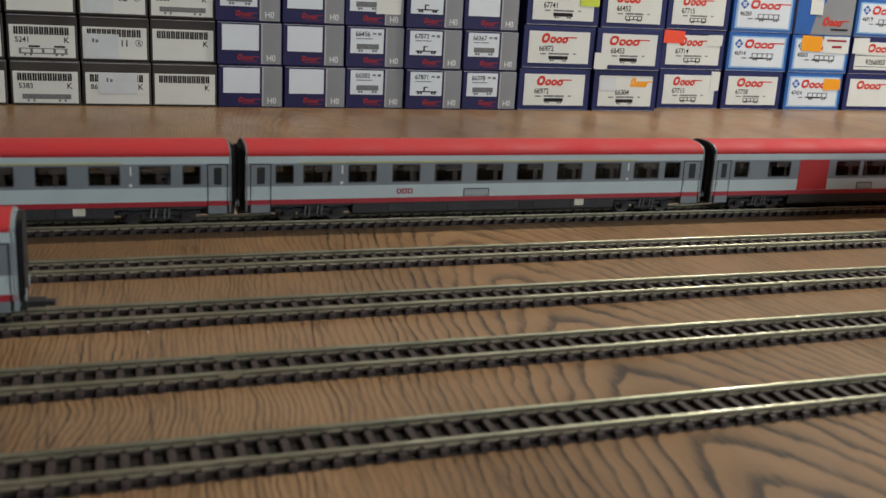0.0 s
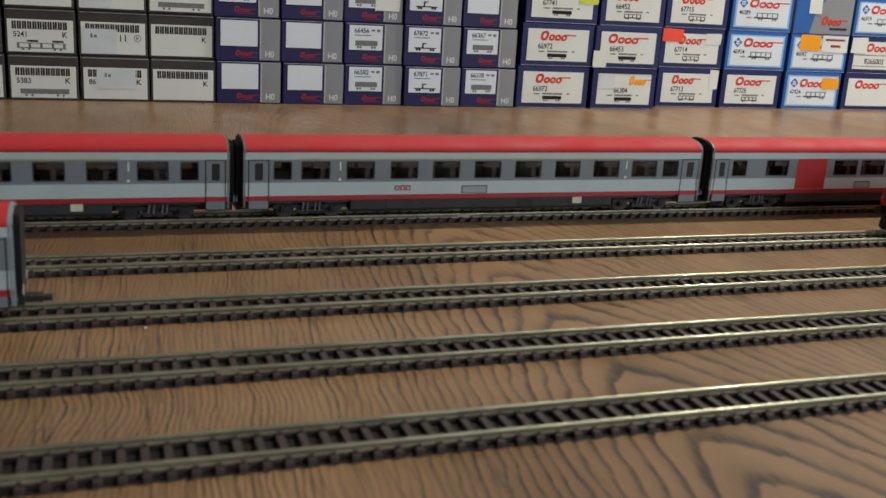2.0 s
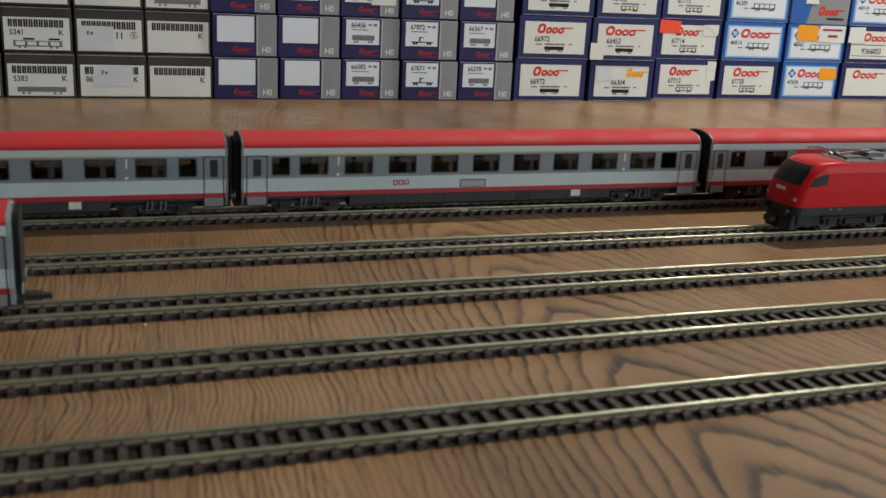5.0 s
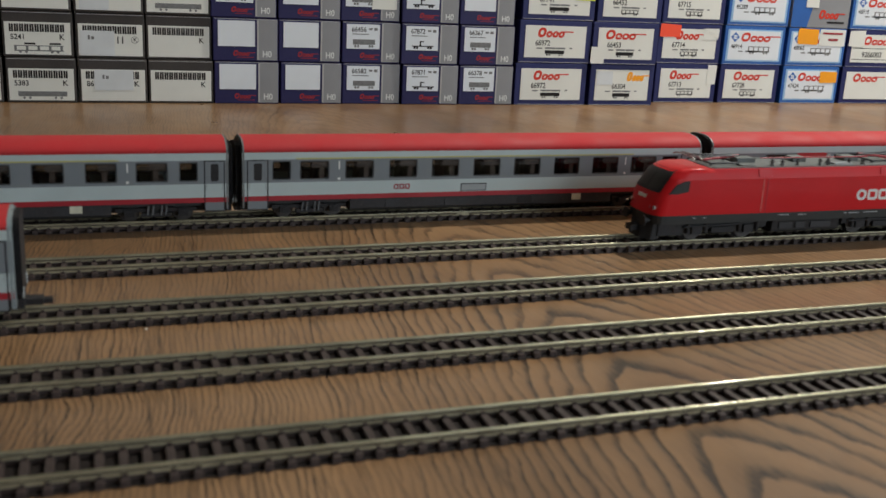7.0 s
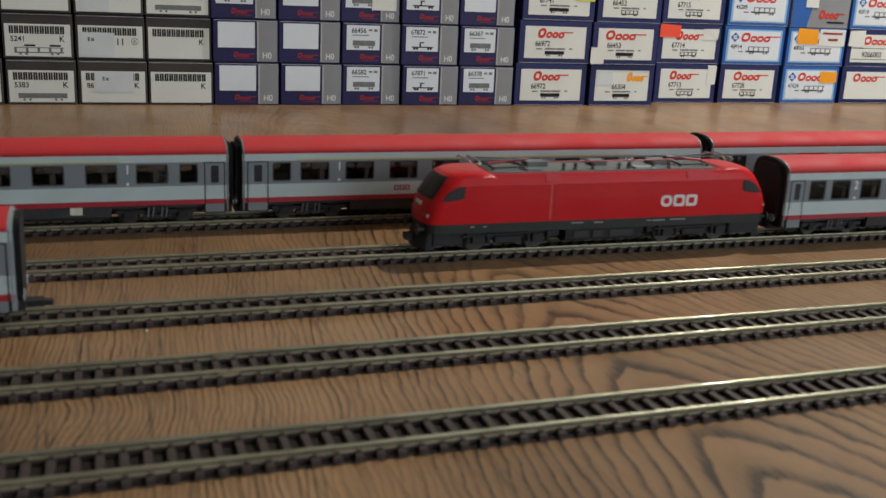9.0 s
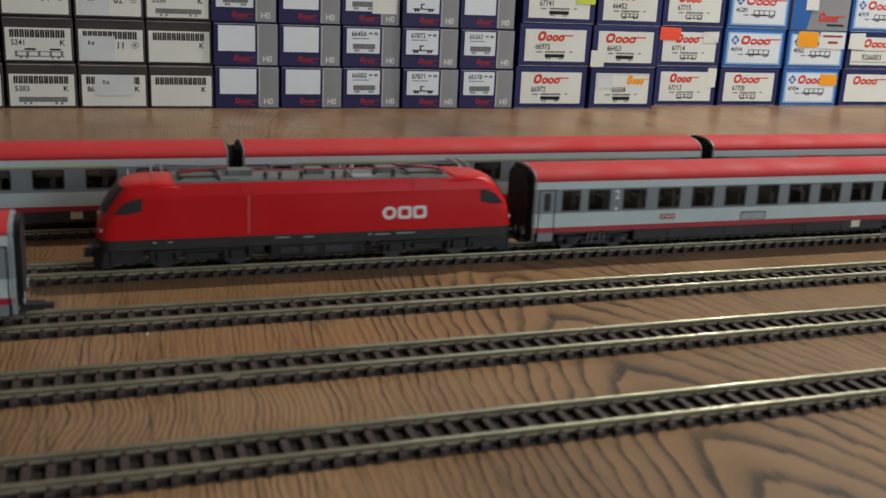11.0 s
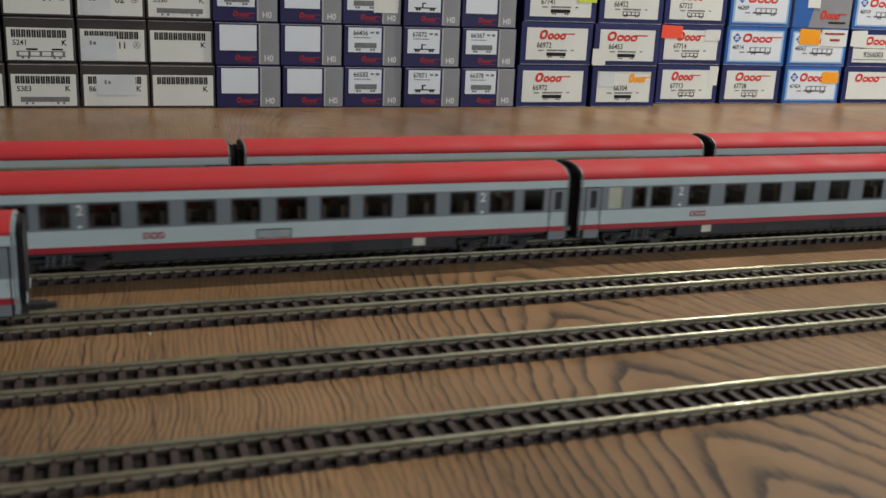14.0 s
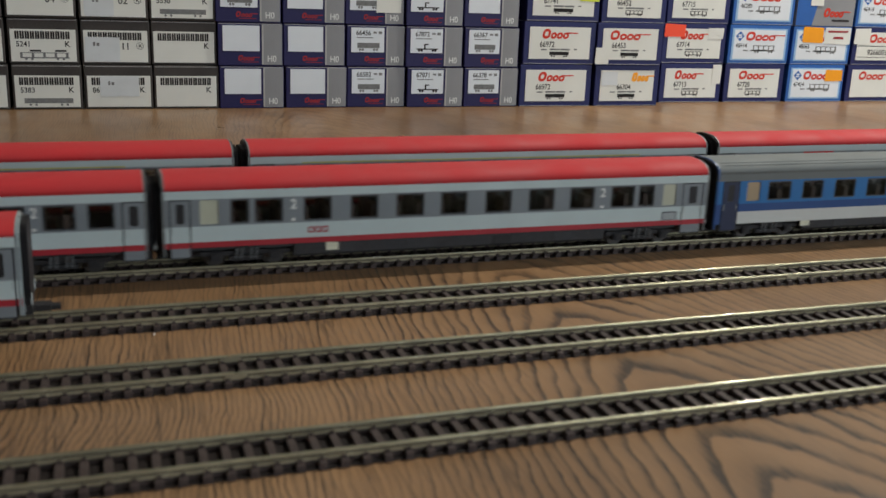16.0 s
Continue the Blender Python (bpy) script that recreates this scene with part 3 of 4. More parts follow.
    while x < BODY - 0.035:
        for s in (-1, 1):
            lo, hi = sorted((s * 0.0035, s * 0.0138))
            box(bm, x, x + 0.0028, lo, hi, Z_SILL + 0.0012, 0.0292)
            box(bm, x + 0.0028, x + 0.0070, lo, hi, Z_SILL + 0.0012, 0.0215)
        x += spec.get("pitch", 0.0264) / 2
    part("seats", bm, SEAT, c, "brown moulded seat rows")
    # underframe between the bogies, steps, plate
    bm = bmesh.new()
    prof = [(-0.0150, Z_SILL + 0.0003), (0.0150, Z_SILL + 0.0003), (0.0146, 0.0052), (0.0125, 0.0036), (-0.0125, 0.0036), (-0.0146, 0.0052)]
    loft(bm, [[(xx, y, z) for y, z in prof] for xx in (0.0625, BODY - 0.0625)])
    box(bm, 0.003, BODY - 0.003, -0.0135, 0.0135, Z_SILL - 0.0020, Z_SILL + 0.0002)
    # added centre beam that stands in for the black shade under the coach
    box(bm, 0.001, BODY - 0.001, -0.0060, 0.0060, 0.0042, Z_SILL)
    under = part("underframe", normals(bm), skirt_mat, c, "dark grey underframe skirt")
    for k, xx in enumerate((0.084, 0.121, 0.168, 0.203)):
        for s in (-1, 1):
            bm = bmesh.new()
            lo, hi = sorted((s * 0.0145, s * 0.0151))
            box(bm, xx, xx + 0.010 + 0.004 * (k % 2), lo, hi, 0.0056, 0.0100)
            part("equipment_box", bm, BLACK if k == 2 else SKIRT, under)
    for s in (-1, 1):
        bm = bmesh.new()
        lo, hi = sorted((s * 0.0150, s * 0.0154))
        px = spec["plate"]
        box(bm, px, px + 0.0063, lo, hi, 0.0068, 0.0108)
        part("plate", bm, PLATE, c, "pale card plate on the skirt")
    # class numeral, emblem and grille on both sides
    for sign in (-1, 1):
        yf = sign * (HALF + 0.00006)
        for xn in spec.get("numerals", ()):
            lettering(spec["cls"], 0.0048, xn - 0.0014 if sign < 0 else xn + 0.0014, yf, Z_WIN1 - 0.0052, WHITE, c, 0.9, "pale class numeral", sign)
            bm = bmesh.new()
            lo, hi = sorted((sign * HALF, yf))
            box(bm, xn - 0.0008, xn + 0.0008, lo, hi, Z_WIN0 - 0.0006, Z_WIN0 + 0.0008)
            part("pictogram", bm, WHITE, c)
        if "logo" in spec:
            a, b = spec["logo"]
            w = (b - a) / 3
            for k in range(3):
                bm = bmesh.new()
                x0 = a + k * w + 0.0002
                ring = rounded(x0, x0 + w - 0.0005, Z_BAND0 - 0.0054, Z_BAND0 - 0.0022, 0.0010 if k == 0 else 0.0006)
                hole = rounded(x0 + 0.0008, x0 + w - 0.0013, Z_BAND0 - 0.0047, Z_BAND0 - 0.0029, 0.0003)
                n = len(ring)
                vo, vi = ([bm.verts.new((px, yf, pz)) for px, pz in q] for q in (ring, hole))
                for i in range(n):
                    bm.faces.new((vo[i], vo[(i + 1) % n], vi[(i + 1) % n], vi[i]))
                part("emblem", normals(bm), LOGO_DIM, c, "dull red emblem block")
        if "grille" in spec:
            a, b = spec["grille"]
            bm = bmesh.new()
            y1 = sign * (HALF + 0.0003)
            plaque(bm, rounded(a, b, Z_STRIPE + 0.0003, Z_STRIPE + 0.0050, 0.0006), sign * HALF - sign * 0.0002, sign * (HALF + 0.00008), 0)
            plaque(bm, rounded(a + 0.0006, b - 0.0006, Z_STRIPE + 0.0007, Z_STRIPE + 0.0044, 0.0005), sign * HALF, y1 - sign * 0.00012, 1)
            part("grille", normals(bm), [SKIRT, GRILLE], c, "grey service flap")
    sets = coach_bogie(c, 0.0388) + coach_bogie(c, BODY - 0.0388)
    return c, sets


def panes(*pairs, kind="glass"):
    return [(a, b, kind) for a, b in pairs]


FIRST = dict(cls="1", doors=[(0.0025, 0.0145), (0.2808, 0.2939)], numerals=(0.0551, 0.2405), logo=(0.0880, 0.0984), grille=(0.1301, 0.1468),
             plate=0.2053, line=(0.030, 0.246), pitch=0.0264,
             windows=panes((0.0167, 0.0273), (0.0324, 0.0494), (0.0587, 0.0759), (0.0851, 0.1024), (0.1112, 0.1286), (0.1377, 0.1552),
                           (0.1641, 0.1818), (0.191, 0.2084), (0.2174, 0.2357), (0.2445, 0.2629), (0.267, 0.2787)))
SALOON = dict(cls="1", doors=[(0.0025, 0.0145), (0.2824, 0.2938)], numerals=(0.0551, 0.2419), logo=(0.0880, 0.0984), grille=(0.1301, 0.1400),
              plate=0.2120, line=(0.030, 0.238), pitch=0.0264,
              windows=panes((0.017, 0.027), (0.0356, 0.0519), (0.062, 0.0783), (0.0884, 0.1047), (0.1148, 0.1311), (0.1412, 0.1575),
                            (0.1676, 0.1839), (0.1939, 0.2100), (0.2204, 0.2367), (0.2463, 0.2631), (0.2691, 0.2791)))
DINER = dict(cls="2", doors=[(0.0025, 0.0133), (0.2808, 0.2939)], logo=(0.150, 0.160), grille=(0.1165, 0.1300), plate=0.2053, pitch=0.0264,
             windows=panes((0.0159, 0.0273), (0.0423, 0.0604), (0.0974, 0.1173), (0.1202, 0.1405), (0.1480, 0.1660), (0.1745, 0.1925),
                           (0.2009, 0.2189), (0.2273, 0.2453), (0.2560, 0.2720)) + panes((0.0672, 0.0913), kind="panel"))
SECOND = dict(cls="2", glazed=(0.0226, 0.0345), doors=[(0.0027, 0.0127), (0.2845, 0.2950)], numerals=(0.0492, 0.2465), logo=(0.0767, 0.0868), grille=(0.1295, 0.1469),
              plate=0.2098, pitch=0.0217,
              windows=panes((0.0161, 0.0275), (0.0318, 0.0454), (0.0527, 0.0676), (0.0746, 0.0890), (0.0961, 0.1109), (0.1176, 0.1321),
                            (0.1393, 0.1545), (0.1609, 0.1762), (0.1827, 0.1981), (0.2051, 0.2212), (0.2285, 0.2432), (0.2502, 0.2645), (0.2695, 0.2815)))
FAMILY = dict(cls="2", glazed=(0.0226, 0.0345), doors=[(0.0030, 0.0130), (0.2794, 0.2925)], numerals=(0.0618, 0.2298), logo=(0.0688, 0.0794), grille=(0.2672, 0.2765), plate=0.0783, pitch=0.0237,
              windows=panes((0.0314, 0.0405), (0.0430, 0.0568), (0.0668, 0.0809), (0.0903, 0.1047), (0.1138, 0.1288), (0.1375, 0.1520),
                            (0.1619, 0.1768), (0.1864, 0.2014), (0.2103, 0.2250), (0.2349, 0.2493), (0.2518, 0.2616))
              + panes((0.0172, 0.0259), (0.2669, 0.2751), kind="frost"))
BLUE_ONE = dict(cls="2", scheme="blue", glazed=(0.0232, 0.0342), doors=[(0.0040, 0.0152), (0.2804, 0.2916)], plate=0.060, pitch=0.0234,
                windows=panes((0.0341, 0.0499), (0.0577, 0.0723), (0.0803, 0.0953), (0.1035, 0.1184), (0.1266, 0.1416), (0.1498, 0.1648),
                              (0.1730, 0.1880), (0.1962, 0.2112), (0.2194, 0.2344), (0.2426, 0.2576)) + panes((0.0201, 0.0288), kind="tan"))


# ---- locomotive ----
LOCO = 0.2172


def loco_outline(z, n=12):
    """Plan outline of the loco's body at a height above the rail: rounded ends whose faces lean back as they rise."""
    lean = [(0.0120, 0.0035), (0.0175, 0.0038), (0.0240, 0.0050), (0.0285, 0.0066), (0.0370, 0.0118), (0.0400, 0.0142), (0.0412, 0.0162), (0.0420, 0.0184), (0.0426, 0.0212), (0.0430, 0.0250)]
    x = np.interp(z, [a for a, _ in lean], [b for _, b in lean])
    half = np.interp(z, [0.012, 0.0160, 0.0367, 0.0422, 0.0425, 0.0428, 0.0430], [0.0160, 0.0167, 0.0167, 0.0149, 0.0141, 0.0126, 0.0100])
    depth = 0.0085 + 0.25 * max(0.0, z - 0.03)
    pts = []
    for i in range(n + 1):
        a = math.pi / 2 - math.pi * i / n
        c, s = math.cos(a), math.sin(a)
        pts.append((x + depth * (1 - abs(c) ** 0.70), half * math.copysign(abs(s) ** 0.75, s)))
    back = [(LOCO - px, -py) for px, py in pts]
    return pts + back


def patch(fn, us, zs, out, mat, name, parent, label=""):
    """A thin skin laid over a curved surface fn(u, z)."""
    bm = bmesh.new()
    grid = [[bm.verts.new(fn(u, z, out)) for u in us] for z in zs]
    for a, b in zip(grid, grid[1:]):
        for i in range(len(us) - 1):
            bm.faces.new((a[i], a[i + 1], b[i + 1], b[i])).smooth = True
    return part(name, normals(bm), mat, parent, label)


def nose_point(flip):
    def fn(u, z, out):
        pts = loco_outline(z)[:13]
        k = max(0.0, min(11.999, u * 12))
        i = int(k)
        x = pts[i][0] + (pts[i + 1][0] - pts[i][0]) * (k - i) - out
        y = pts[i][1] + (pts[i + 1][1] - pts[i][1]) * (k - i)
        y += math.copysign(out * 0.6, y) * min(1.0, abs(y) / 0.012)
        return (LOCO - x, -y, z) if flip else (x, y, z)
    return fn


def pantograph(parent, x, s):
    """A folded half-scissor pantograph on four insulators; its head points to the side s."""
    z = 0.0440
    bm = bmesh.new()
    for dx in (-0.009, 0.009):
        rod(bm, (x + dx, -0.0072, z), (x + dx, 0.0072, z), 0.0006, 6)
    for dy in (-0.0072, 0.0072):
        rod(bm, (x - 0.009, dy, z), (x + 0.009, dy, z), 0.0006, 6)
    pan = part("pantograph", normals(bm), SKIRT, parent, "folded single-arm pantograph")
    for dx in (-0.009, 0.009):
        for dy in (-0.0072, 0.0072):
            bm = bmesh.new()
            for k in range(4):
                rod(bm, (x + dx, dy, z - 0.0037 + 0.0009 * k), (x + dx, dy, z - 0.0032 + 0.0009 * k), 0.0013 if k % 2 == 0 else 0.0008, 8)
            part("insulator", normals(bm), BLACK, pan)
    bm = bmesh.new()
    rod(bm, (x - s * 0.009, 0, z + 0.0008), (x + s * 0.014, 0, z + 0.0030), 0.0008, 6)
    part("lower_arm", normals(bm), STRIPE, pan, "dark red lower arm")
    bm = bmesh.new()
    for dy in (-1, 1):
        rod(bm, (x + s * 0.014, dy * 0.0008, z + 0.0030), (x - s * 0.020, dy * 0.0050, z + 0.0036), 0.0004, 6)
    part("upper_arm", normals(bm), SPRING, pan, "thin wire upper arm")
    bm = bmesh.new()
    for dx in (-0.0024, 0.0024):
        pts = [(-0.0110, -0.0012), (-0.0085, 0), (0.0085, 0), (0.0110, -0.0012)]
        for (ya, za), (yb, zb) in zip(pts, pts[1:]):
            rod(bm, (x - s * 0.020 + dx, ya, z + 0.0040 + za), (x - s * 0.020 + dx, yb, z + 0.0040 + zb), 0.00042, 6)
    part("contact_strip", normals(bm), SILVER, pan, "bright metal contact strips")


def locomotive(at_x, track_no):
    lo = thing("model_locomotive", (at_x, TRACK_Y[track_no], RAIL_TOP), "bright red model electric locomotive with dark grey underframe", "model locomotive", "")
    # body: sides up to the shoulder, then the leaning upper panels
    bm = bmesh.new()
    zs = [0.0163, 0.0180, 0.0210, 0.0240, 0.0270, 0.0300, 0.0335, 0.0365, 0.0369, 0.0390, 0.0412, 0.0422]
    loft(bm, [[(x, y, z) for x, y in loco_outline(z)] for z in zs], True, 0, True)
    normals(bm)
    body = part("body", bm, LOCO_RED, lo, "glossy bright red bodyshell")
    for e in body.data.edges:
        a, b = (body.data.vertices[i].co for i in e.vertices)
        if abs(a.z - 0.0367) < 0.0004 and abs(b.z - 0.0367) < 0.0004 or min(a.z, b.z) > 0.0421:
            e.use_edge_sharp = True
    # cab roofs: domes over both ends
    for flip in (0, 1):
        bm = bmesh.new()
        rings = []
        for z in (0.0405, 0.0411, 0.0416, 0.0420, 0.0424, 0.0427, 0.0429, 0.0430):
            half = loco_outline(z)[:13]
            xe = 0.0425 - 2.2 * (z - 0.0405)
            ring = half + [(xe, half[-1][1]), (xe, half[0][1])]
            rings.append([((LOCO - x, -y, z) if flip else (x, y, z)) for x, y in ring])
        loft(bm, rings, True, 0, True)
        for f in bm.faces:
            if len(f.verts) > 4:
                f.smooth = True
        part("cab_roof", normals(bm), LOCO_RED, body, "domed red cab roof")
        fn = nose_point(flip)
        us = [0.25 + 0.50 * i / 16 for i in range(17)]
        patch(fn, us, [0.0288 + 0.0018 * i for i in range(8)], 0.00018, BLACK, "windscreen", body, "black windscreen surround")
        for s in (0, 1):
            us2 = [(0.30 + 0.18 * i / 6) if s == 0 else (0.52 + 0.18 * i / 6) for i in range(7)]
            patch(fn, us2, [0.0305 + 0.0017 * i for i in range(6)], 0.00030, SOLE, "windscreen_pane", body, "smoked windscreen pane")
        # lamps low on the nose
        for s in (-1, 1):
            bm = bmesh.new()
            u = 0.5 + s * 0.24
            p = Vector(fn(u, 0.0205, 0.0))
            d = 0.0009 * (1 if flip else -1)
            rod(bm, p - Vector((d, 0, 0)), p + Vector((d * 0.4, 0, 0)), 0.0012, 10)
            part("headlight", normals(bm), LAMP_LENS, body, "milky round headlight")
            bm = bmesh.new()
            q = Vector(fn(0.5 + s * 0.16, 0.0205, 0.0))
            rod(bm, q - Vector((d, 0, 0)), q + Vector((d * 0.4, 0, 0)), 0.0008, 10)
            part("tail_lamp", normals(bm), STRIPE, body)
        bm = bmesh.new()
        a, b = Vector(fn(0.44, 0.0252, 0.0)), Vector(fn(0.56, 0.0252, 0.0))
        x0, x1 = sorted((a.x - (0.0006 if not flip else -0.0006), a.x + (0.0002 if not flip else -0.0002)))
        box(bm, x0, x1, min(a.y, b.y) * 0.9, max(a.y, b.y) * 0.9, 0.0243, 0.0262)
        part("emblem", bm, WHITE, body, "pale front emblem block")
    # side windows of the cabs, on both sides
    for s in (-1, 1):
        y = s * 0.0168
        for flip in (0, 1):
            pts = [(0.0122, 0.0288), (0.0170, 0.0286), (0.0245, 0.0300), (0.0250, 0.0361), (0.0215, 0.0359), (0.0162, 0.0336)]
            if flip:
                pts = [(LOCO - x + 0.0005, z) for x, z in reversed(pts)]
            bm = bmesh.new()
            plaque(bm, pts, y - s * 0.0005, y + s * 0.00015)
            w = part("side_window", normals(bm), BLACK, body, "dark cab side window")
            bm = bmesh.new()
            cx, cz = (sum(p[i] for p in pts) / len(pts) for i in (0, 1))
            plaque(bm, [(cx + (px - cx) * 0.8, cz + (pz - cz) * 0.78) for px, pz in pts], y, y + s * 0.00025)
            part("side_pane", normals(bm), SOLE, w)
        # vertical joint
        bm = bmesh.new()
        box(bm, 0.0735, 0.0742, *sorted((y - s * 0.0003, y + s * 0.00006)), 0.0172, 0.0362)
        part("panel_joint", bm, WORN_RED, body, "worn pale panel edge")
        bm = bmesh.new()
        box(bm, 0.0766, 0.0770, *sorted((y - s * 0.0003, y + s * 0.00006)), 0.0168, 0.0364)
        part("panel_joint", bm, STRIPE, body)
        # emblem: three white blocks, the first with two dots over it
        for k in range(3):
            bm = bmesh.new()
            x0 = 0.1406 + k * 0.0080
            yf = s * 0.01672
            ring = rounded(x0, x0 + 0.0072, 0.0221, 0.0287, 0.0031 if k == 0 else 0.0016, 4)
            hole = rounded(x0 + 0.0017, x0 + 0.0055, 0.0237, 0.0271, 0.0016 if k == 0 else 0.0008, 4)
            n = len(ring)
            for yy in (yf, yf + s * 0.0001):
                vo, vi = ([bm.verts.new((px, yy, pz)) for px, pz in q] for q in (ring, hole))
                for i in range(n):
                    bm.faces.new((vo[i], vo[(i + 1) % n], vi[(i + 1) % n], vi[i]))
            part("side_emblem", normals(bm), WHITE, body, "white emblem block")
    for s in (-1, 1):
        for x0, x1 in ((0.0700, 0.0790), (0.1560, 0.1720)):
            bm = bmesh.new()
            ring_pts = [(x0, s * 0.01655, 0.0378), (x1, s * 0.01655, 0.0378), (x1, s * 0.01515, 0.0417), (x0, s * 0.01515, 0.0417)]
            loft(bm, [ring_pts, [(x, y + s * 0.0004, z + 0.0001) for x, y, z in ring_pts]])
            part("roof_hatch", normals(bm), LOCO_RED, body)
    # grey strip along the sole bar, with small bars of lettering
    bm = bmesh.new()
    rings = []
    for z in (0.0112, 0.0130, 0.0163):
        rings.append([(x + (0.0004 if x < LOCO / 2 else -0.0004), y * 0.985, z) for x, y in loco_outline(0.0165)])
    loft(bm, rings)
    sole = part("sole_bar", normals(bm), SOLE, lo, "dark grey sole bar")
    for s in (-1, 1):
        for x0, x1, z in ((0.087, 0.094, 0.0145), (0.1005, 0.106, 0.0143), (0.1335, 0.1355, 0.0143), (0.137, 0.1445, 0.0142), (0.148, 0.158, 0.0144), (0.036, 0.038, 0.0143), (0.029, 0.0308, 0.0143)):
            bm = bmesh.new()
            y = s * 0.0165
            box(bm, x0, x1, *sorted((y, y + s * 0.00008)), z, z + 0.0006)
            part("marking", bm, GRILLE, sole)
    # bogies, tanks and wheels
    sets = []
    for xc in (0.0515, LOCO - 0.0515):
        bm = bmesh.new()
        for s in (-1, 1):
            y0, y1 = sorted((s * 0.0110, s * 0.0132))
            box(bm, xc - 0.0300, xc + 0.0300, y0, y1, 0.0072, 0.0108)
            for dx in (-0.0172, 0.0172):
                y2, y3 = sorted((s * 0.0112, s * 0.0148))
                box(bm, xc + dx - 0.0032, xc + dx + 0.0032, y2, y3, 0.0045, 0.0092)
                for e in (-0.0058, 0.0058):
                    rod(bm, (xc + dx + e, s * 0.0138, 0.0050), (xc + dx + e, s * 0.0138, 0.0105), 0.0014, 8)
            y4, y5 = sorted((s * 0.0110, s * 0.0145))
            box(bm, xc - 0.0075, xc + 0.0075, y4, y5, 0.0050, 0.0082)
            rod(bm, (xc - 0.026, s * 0.0144, 0.0090), (xc + 0.012, s * 0.0144, 0.0098), 0.0007, 6)
        box(bm, xc - 0.0100, xc + 0.0100, -0.0110, 0.0110, 0.0060, 0.0112)
        bogie = part("bogie", normals(bm), BLACK, lo, "black bogie frame")
        for dx in (-0.0172, 0.0172):
            sets.append(wheelset(bogie, xc + dx, 0.0064))
    bm = bmesh.new()
    prof = [(-0.0148, 0.0113), (0.0148, 0.0113), (0.0142, 0.0048), (0.0120, 0.0034), (-0.0120, 0.0034), (-0.0142, 0.0048)]
    loft(bm, [[(x, y, z) for y, z in prof] for x in (0.0850, LOCO - 0.0850)])
    part("tank", normals(bm), BLACK, lo)
    # added black block that darkens the space under the body
    bm = bmesh.new()
    box(bm, 0.0280, LOCO - 0.0280, -0.0060, 0.0060, 0.0042, 0.0112)
    part("under_filler", bm, BLACK, lo)
    for s in (-1, 1):
        for x0, x1 in ((0.0895, 0.0985), (0.1010, 0.1075), (0.1115, 0.1260)):
            bm = bmesh.new()
            box(bm, x0, x1, *sorted((s * 0.0144, s * 0.0152)), 0.0062, 0.0096)
            part("equipment_box", bm, SKIRT, lo)
    # buffers, ploughs and couplings
    for flip in (0, 1):
        def fx(x):
            return LOCO - x if flip else x
        for y in (-0.0100, 0.0100):
            bm = bmesh.new()
            rod(bm, (fx(0.0060), y, 0.0128), (fx(0.0022), y, 0.0128), 0.0014, 10)
            rod(bm, (fx(0.0022), y, 0.0128), (fx(0.0012), y, 0.0128), 0.0030, 12)
            part("buffer", normals(bm), BLACK, lo, "black buffer")
        bm = bmesh.new()
        ring_lo = [(fx(0.0060), -0.0120), (fx(0.0020), -0.0055), (fx(0.0020), 0.0055), (fx(0.0060), 0.0120), (fx(0.0110), 0.0120), (fx(0.0110), -0.0120)]
        loft(bm, [[(x, y, 0.0018) for x, y in ring_lo], [(x + (0.0012 if not flip else -0.0012), y, 0.0112) for x, y in ring_lo]])
        part("plough", normals(bm), BLACK, lo, "black snow plough")
        # added black box that darkens the gap between plough and bogie
        bm = bmesh.new()
        box(bm, *sorted((fx(0.0100), fx(0.0260))), -0.0130, 0.0130, 0.0040, 0.0113)
        part("nose_filler", bm, BLACK, lo)
        bm = bmesh.new()
        box(bm, *sorted((fx(-0.0060 if flip else -0.0020), fx(0.0040))), -0.0030, 0.0030, 0.0052, 0.0084)
        part("coupling", normals(bm), BLACK, lo)
    # roof deck and its gear
    bm = bmesh.new()
    box(bm, 0.0400, LOCO - 0.0400, -0.0128, 0.0128, 0.0410, 0.0426)
    for s in (-1, 1):
        box(bm, 0.0420, LOCO - 0.0420, *sorted((s * 0.0118, s * 0.0136)), 0.0412, 0.0429)
    deck = part("roof_deck", normals(bm), ROOF_EQ, lo, "grey roof deck")
    pantograph(deck, 0.0520, 1)
    pantograph(deck, LOCO - 0.0520, -1)
    for x in (0.083, 0.090, 0.1005, 0.1165, 0.1225, 0.1375, 0.1475):
        bm = bmesh.new()
        for k in range(4):
            rod(bm, (x, -0.0095, 0.0426 + 0.0010 * k), (x, -0.0095, 0.0432 + 0.0010 * k), 0.0013 if k % 2 == 0 else 0.0008, 8)
        part("insulator", normals(bm), BLACK, deck)
    bm = bmesh.new()
    rod(bm, (0.076, -0.0075, 0.0467), (0.152, -0.0075, 0.0467), 0.0004, 6)
    part("roof_conductor", normals(bm), STRIPE, deck, "thin roof conductor bar")
    bm = bmesh.new()
    rod(bm, (0.083, -0.0070, 0.0460), (0.101, -0.0070, 0.0466), 0.0005, 6)
    part("isolator_blade", normals(bm), GRILLE, deck)
    for x0, x1 in ((0.1260, 0.1380), (0.0610, 0.0700)):
        bm = bmesh.new()
        box(bm, x0, x1, -0.0118, -0.0060, 0.0426, 0.0436)
        part("roof_plate", bm, GRILLE if x0 > 0.1 else ROOF_EQ, deck, "pale roof plate")
    bm = bmesh.new()
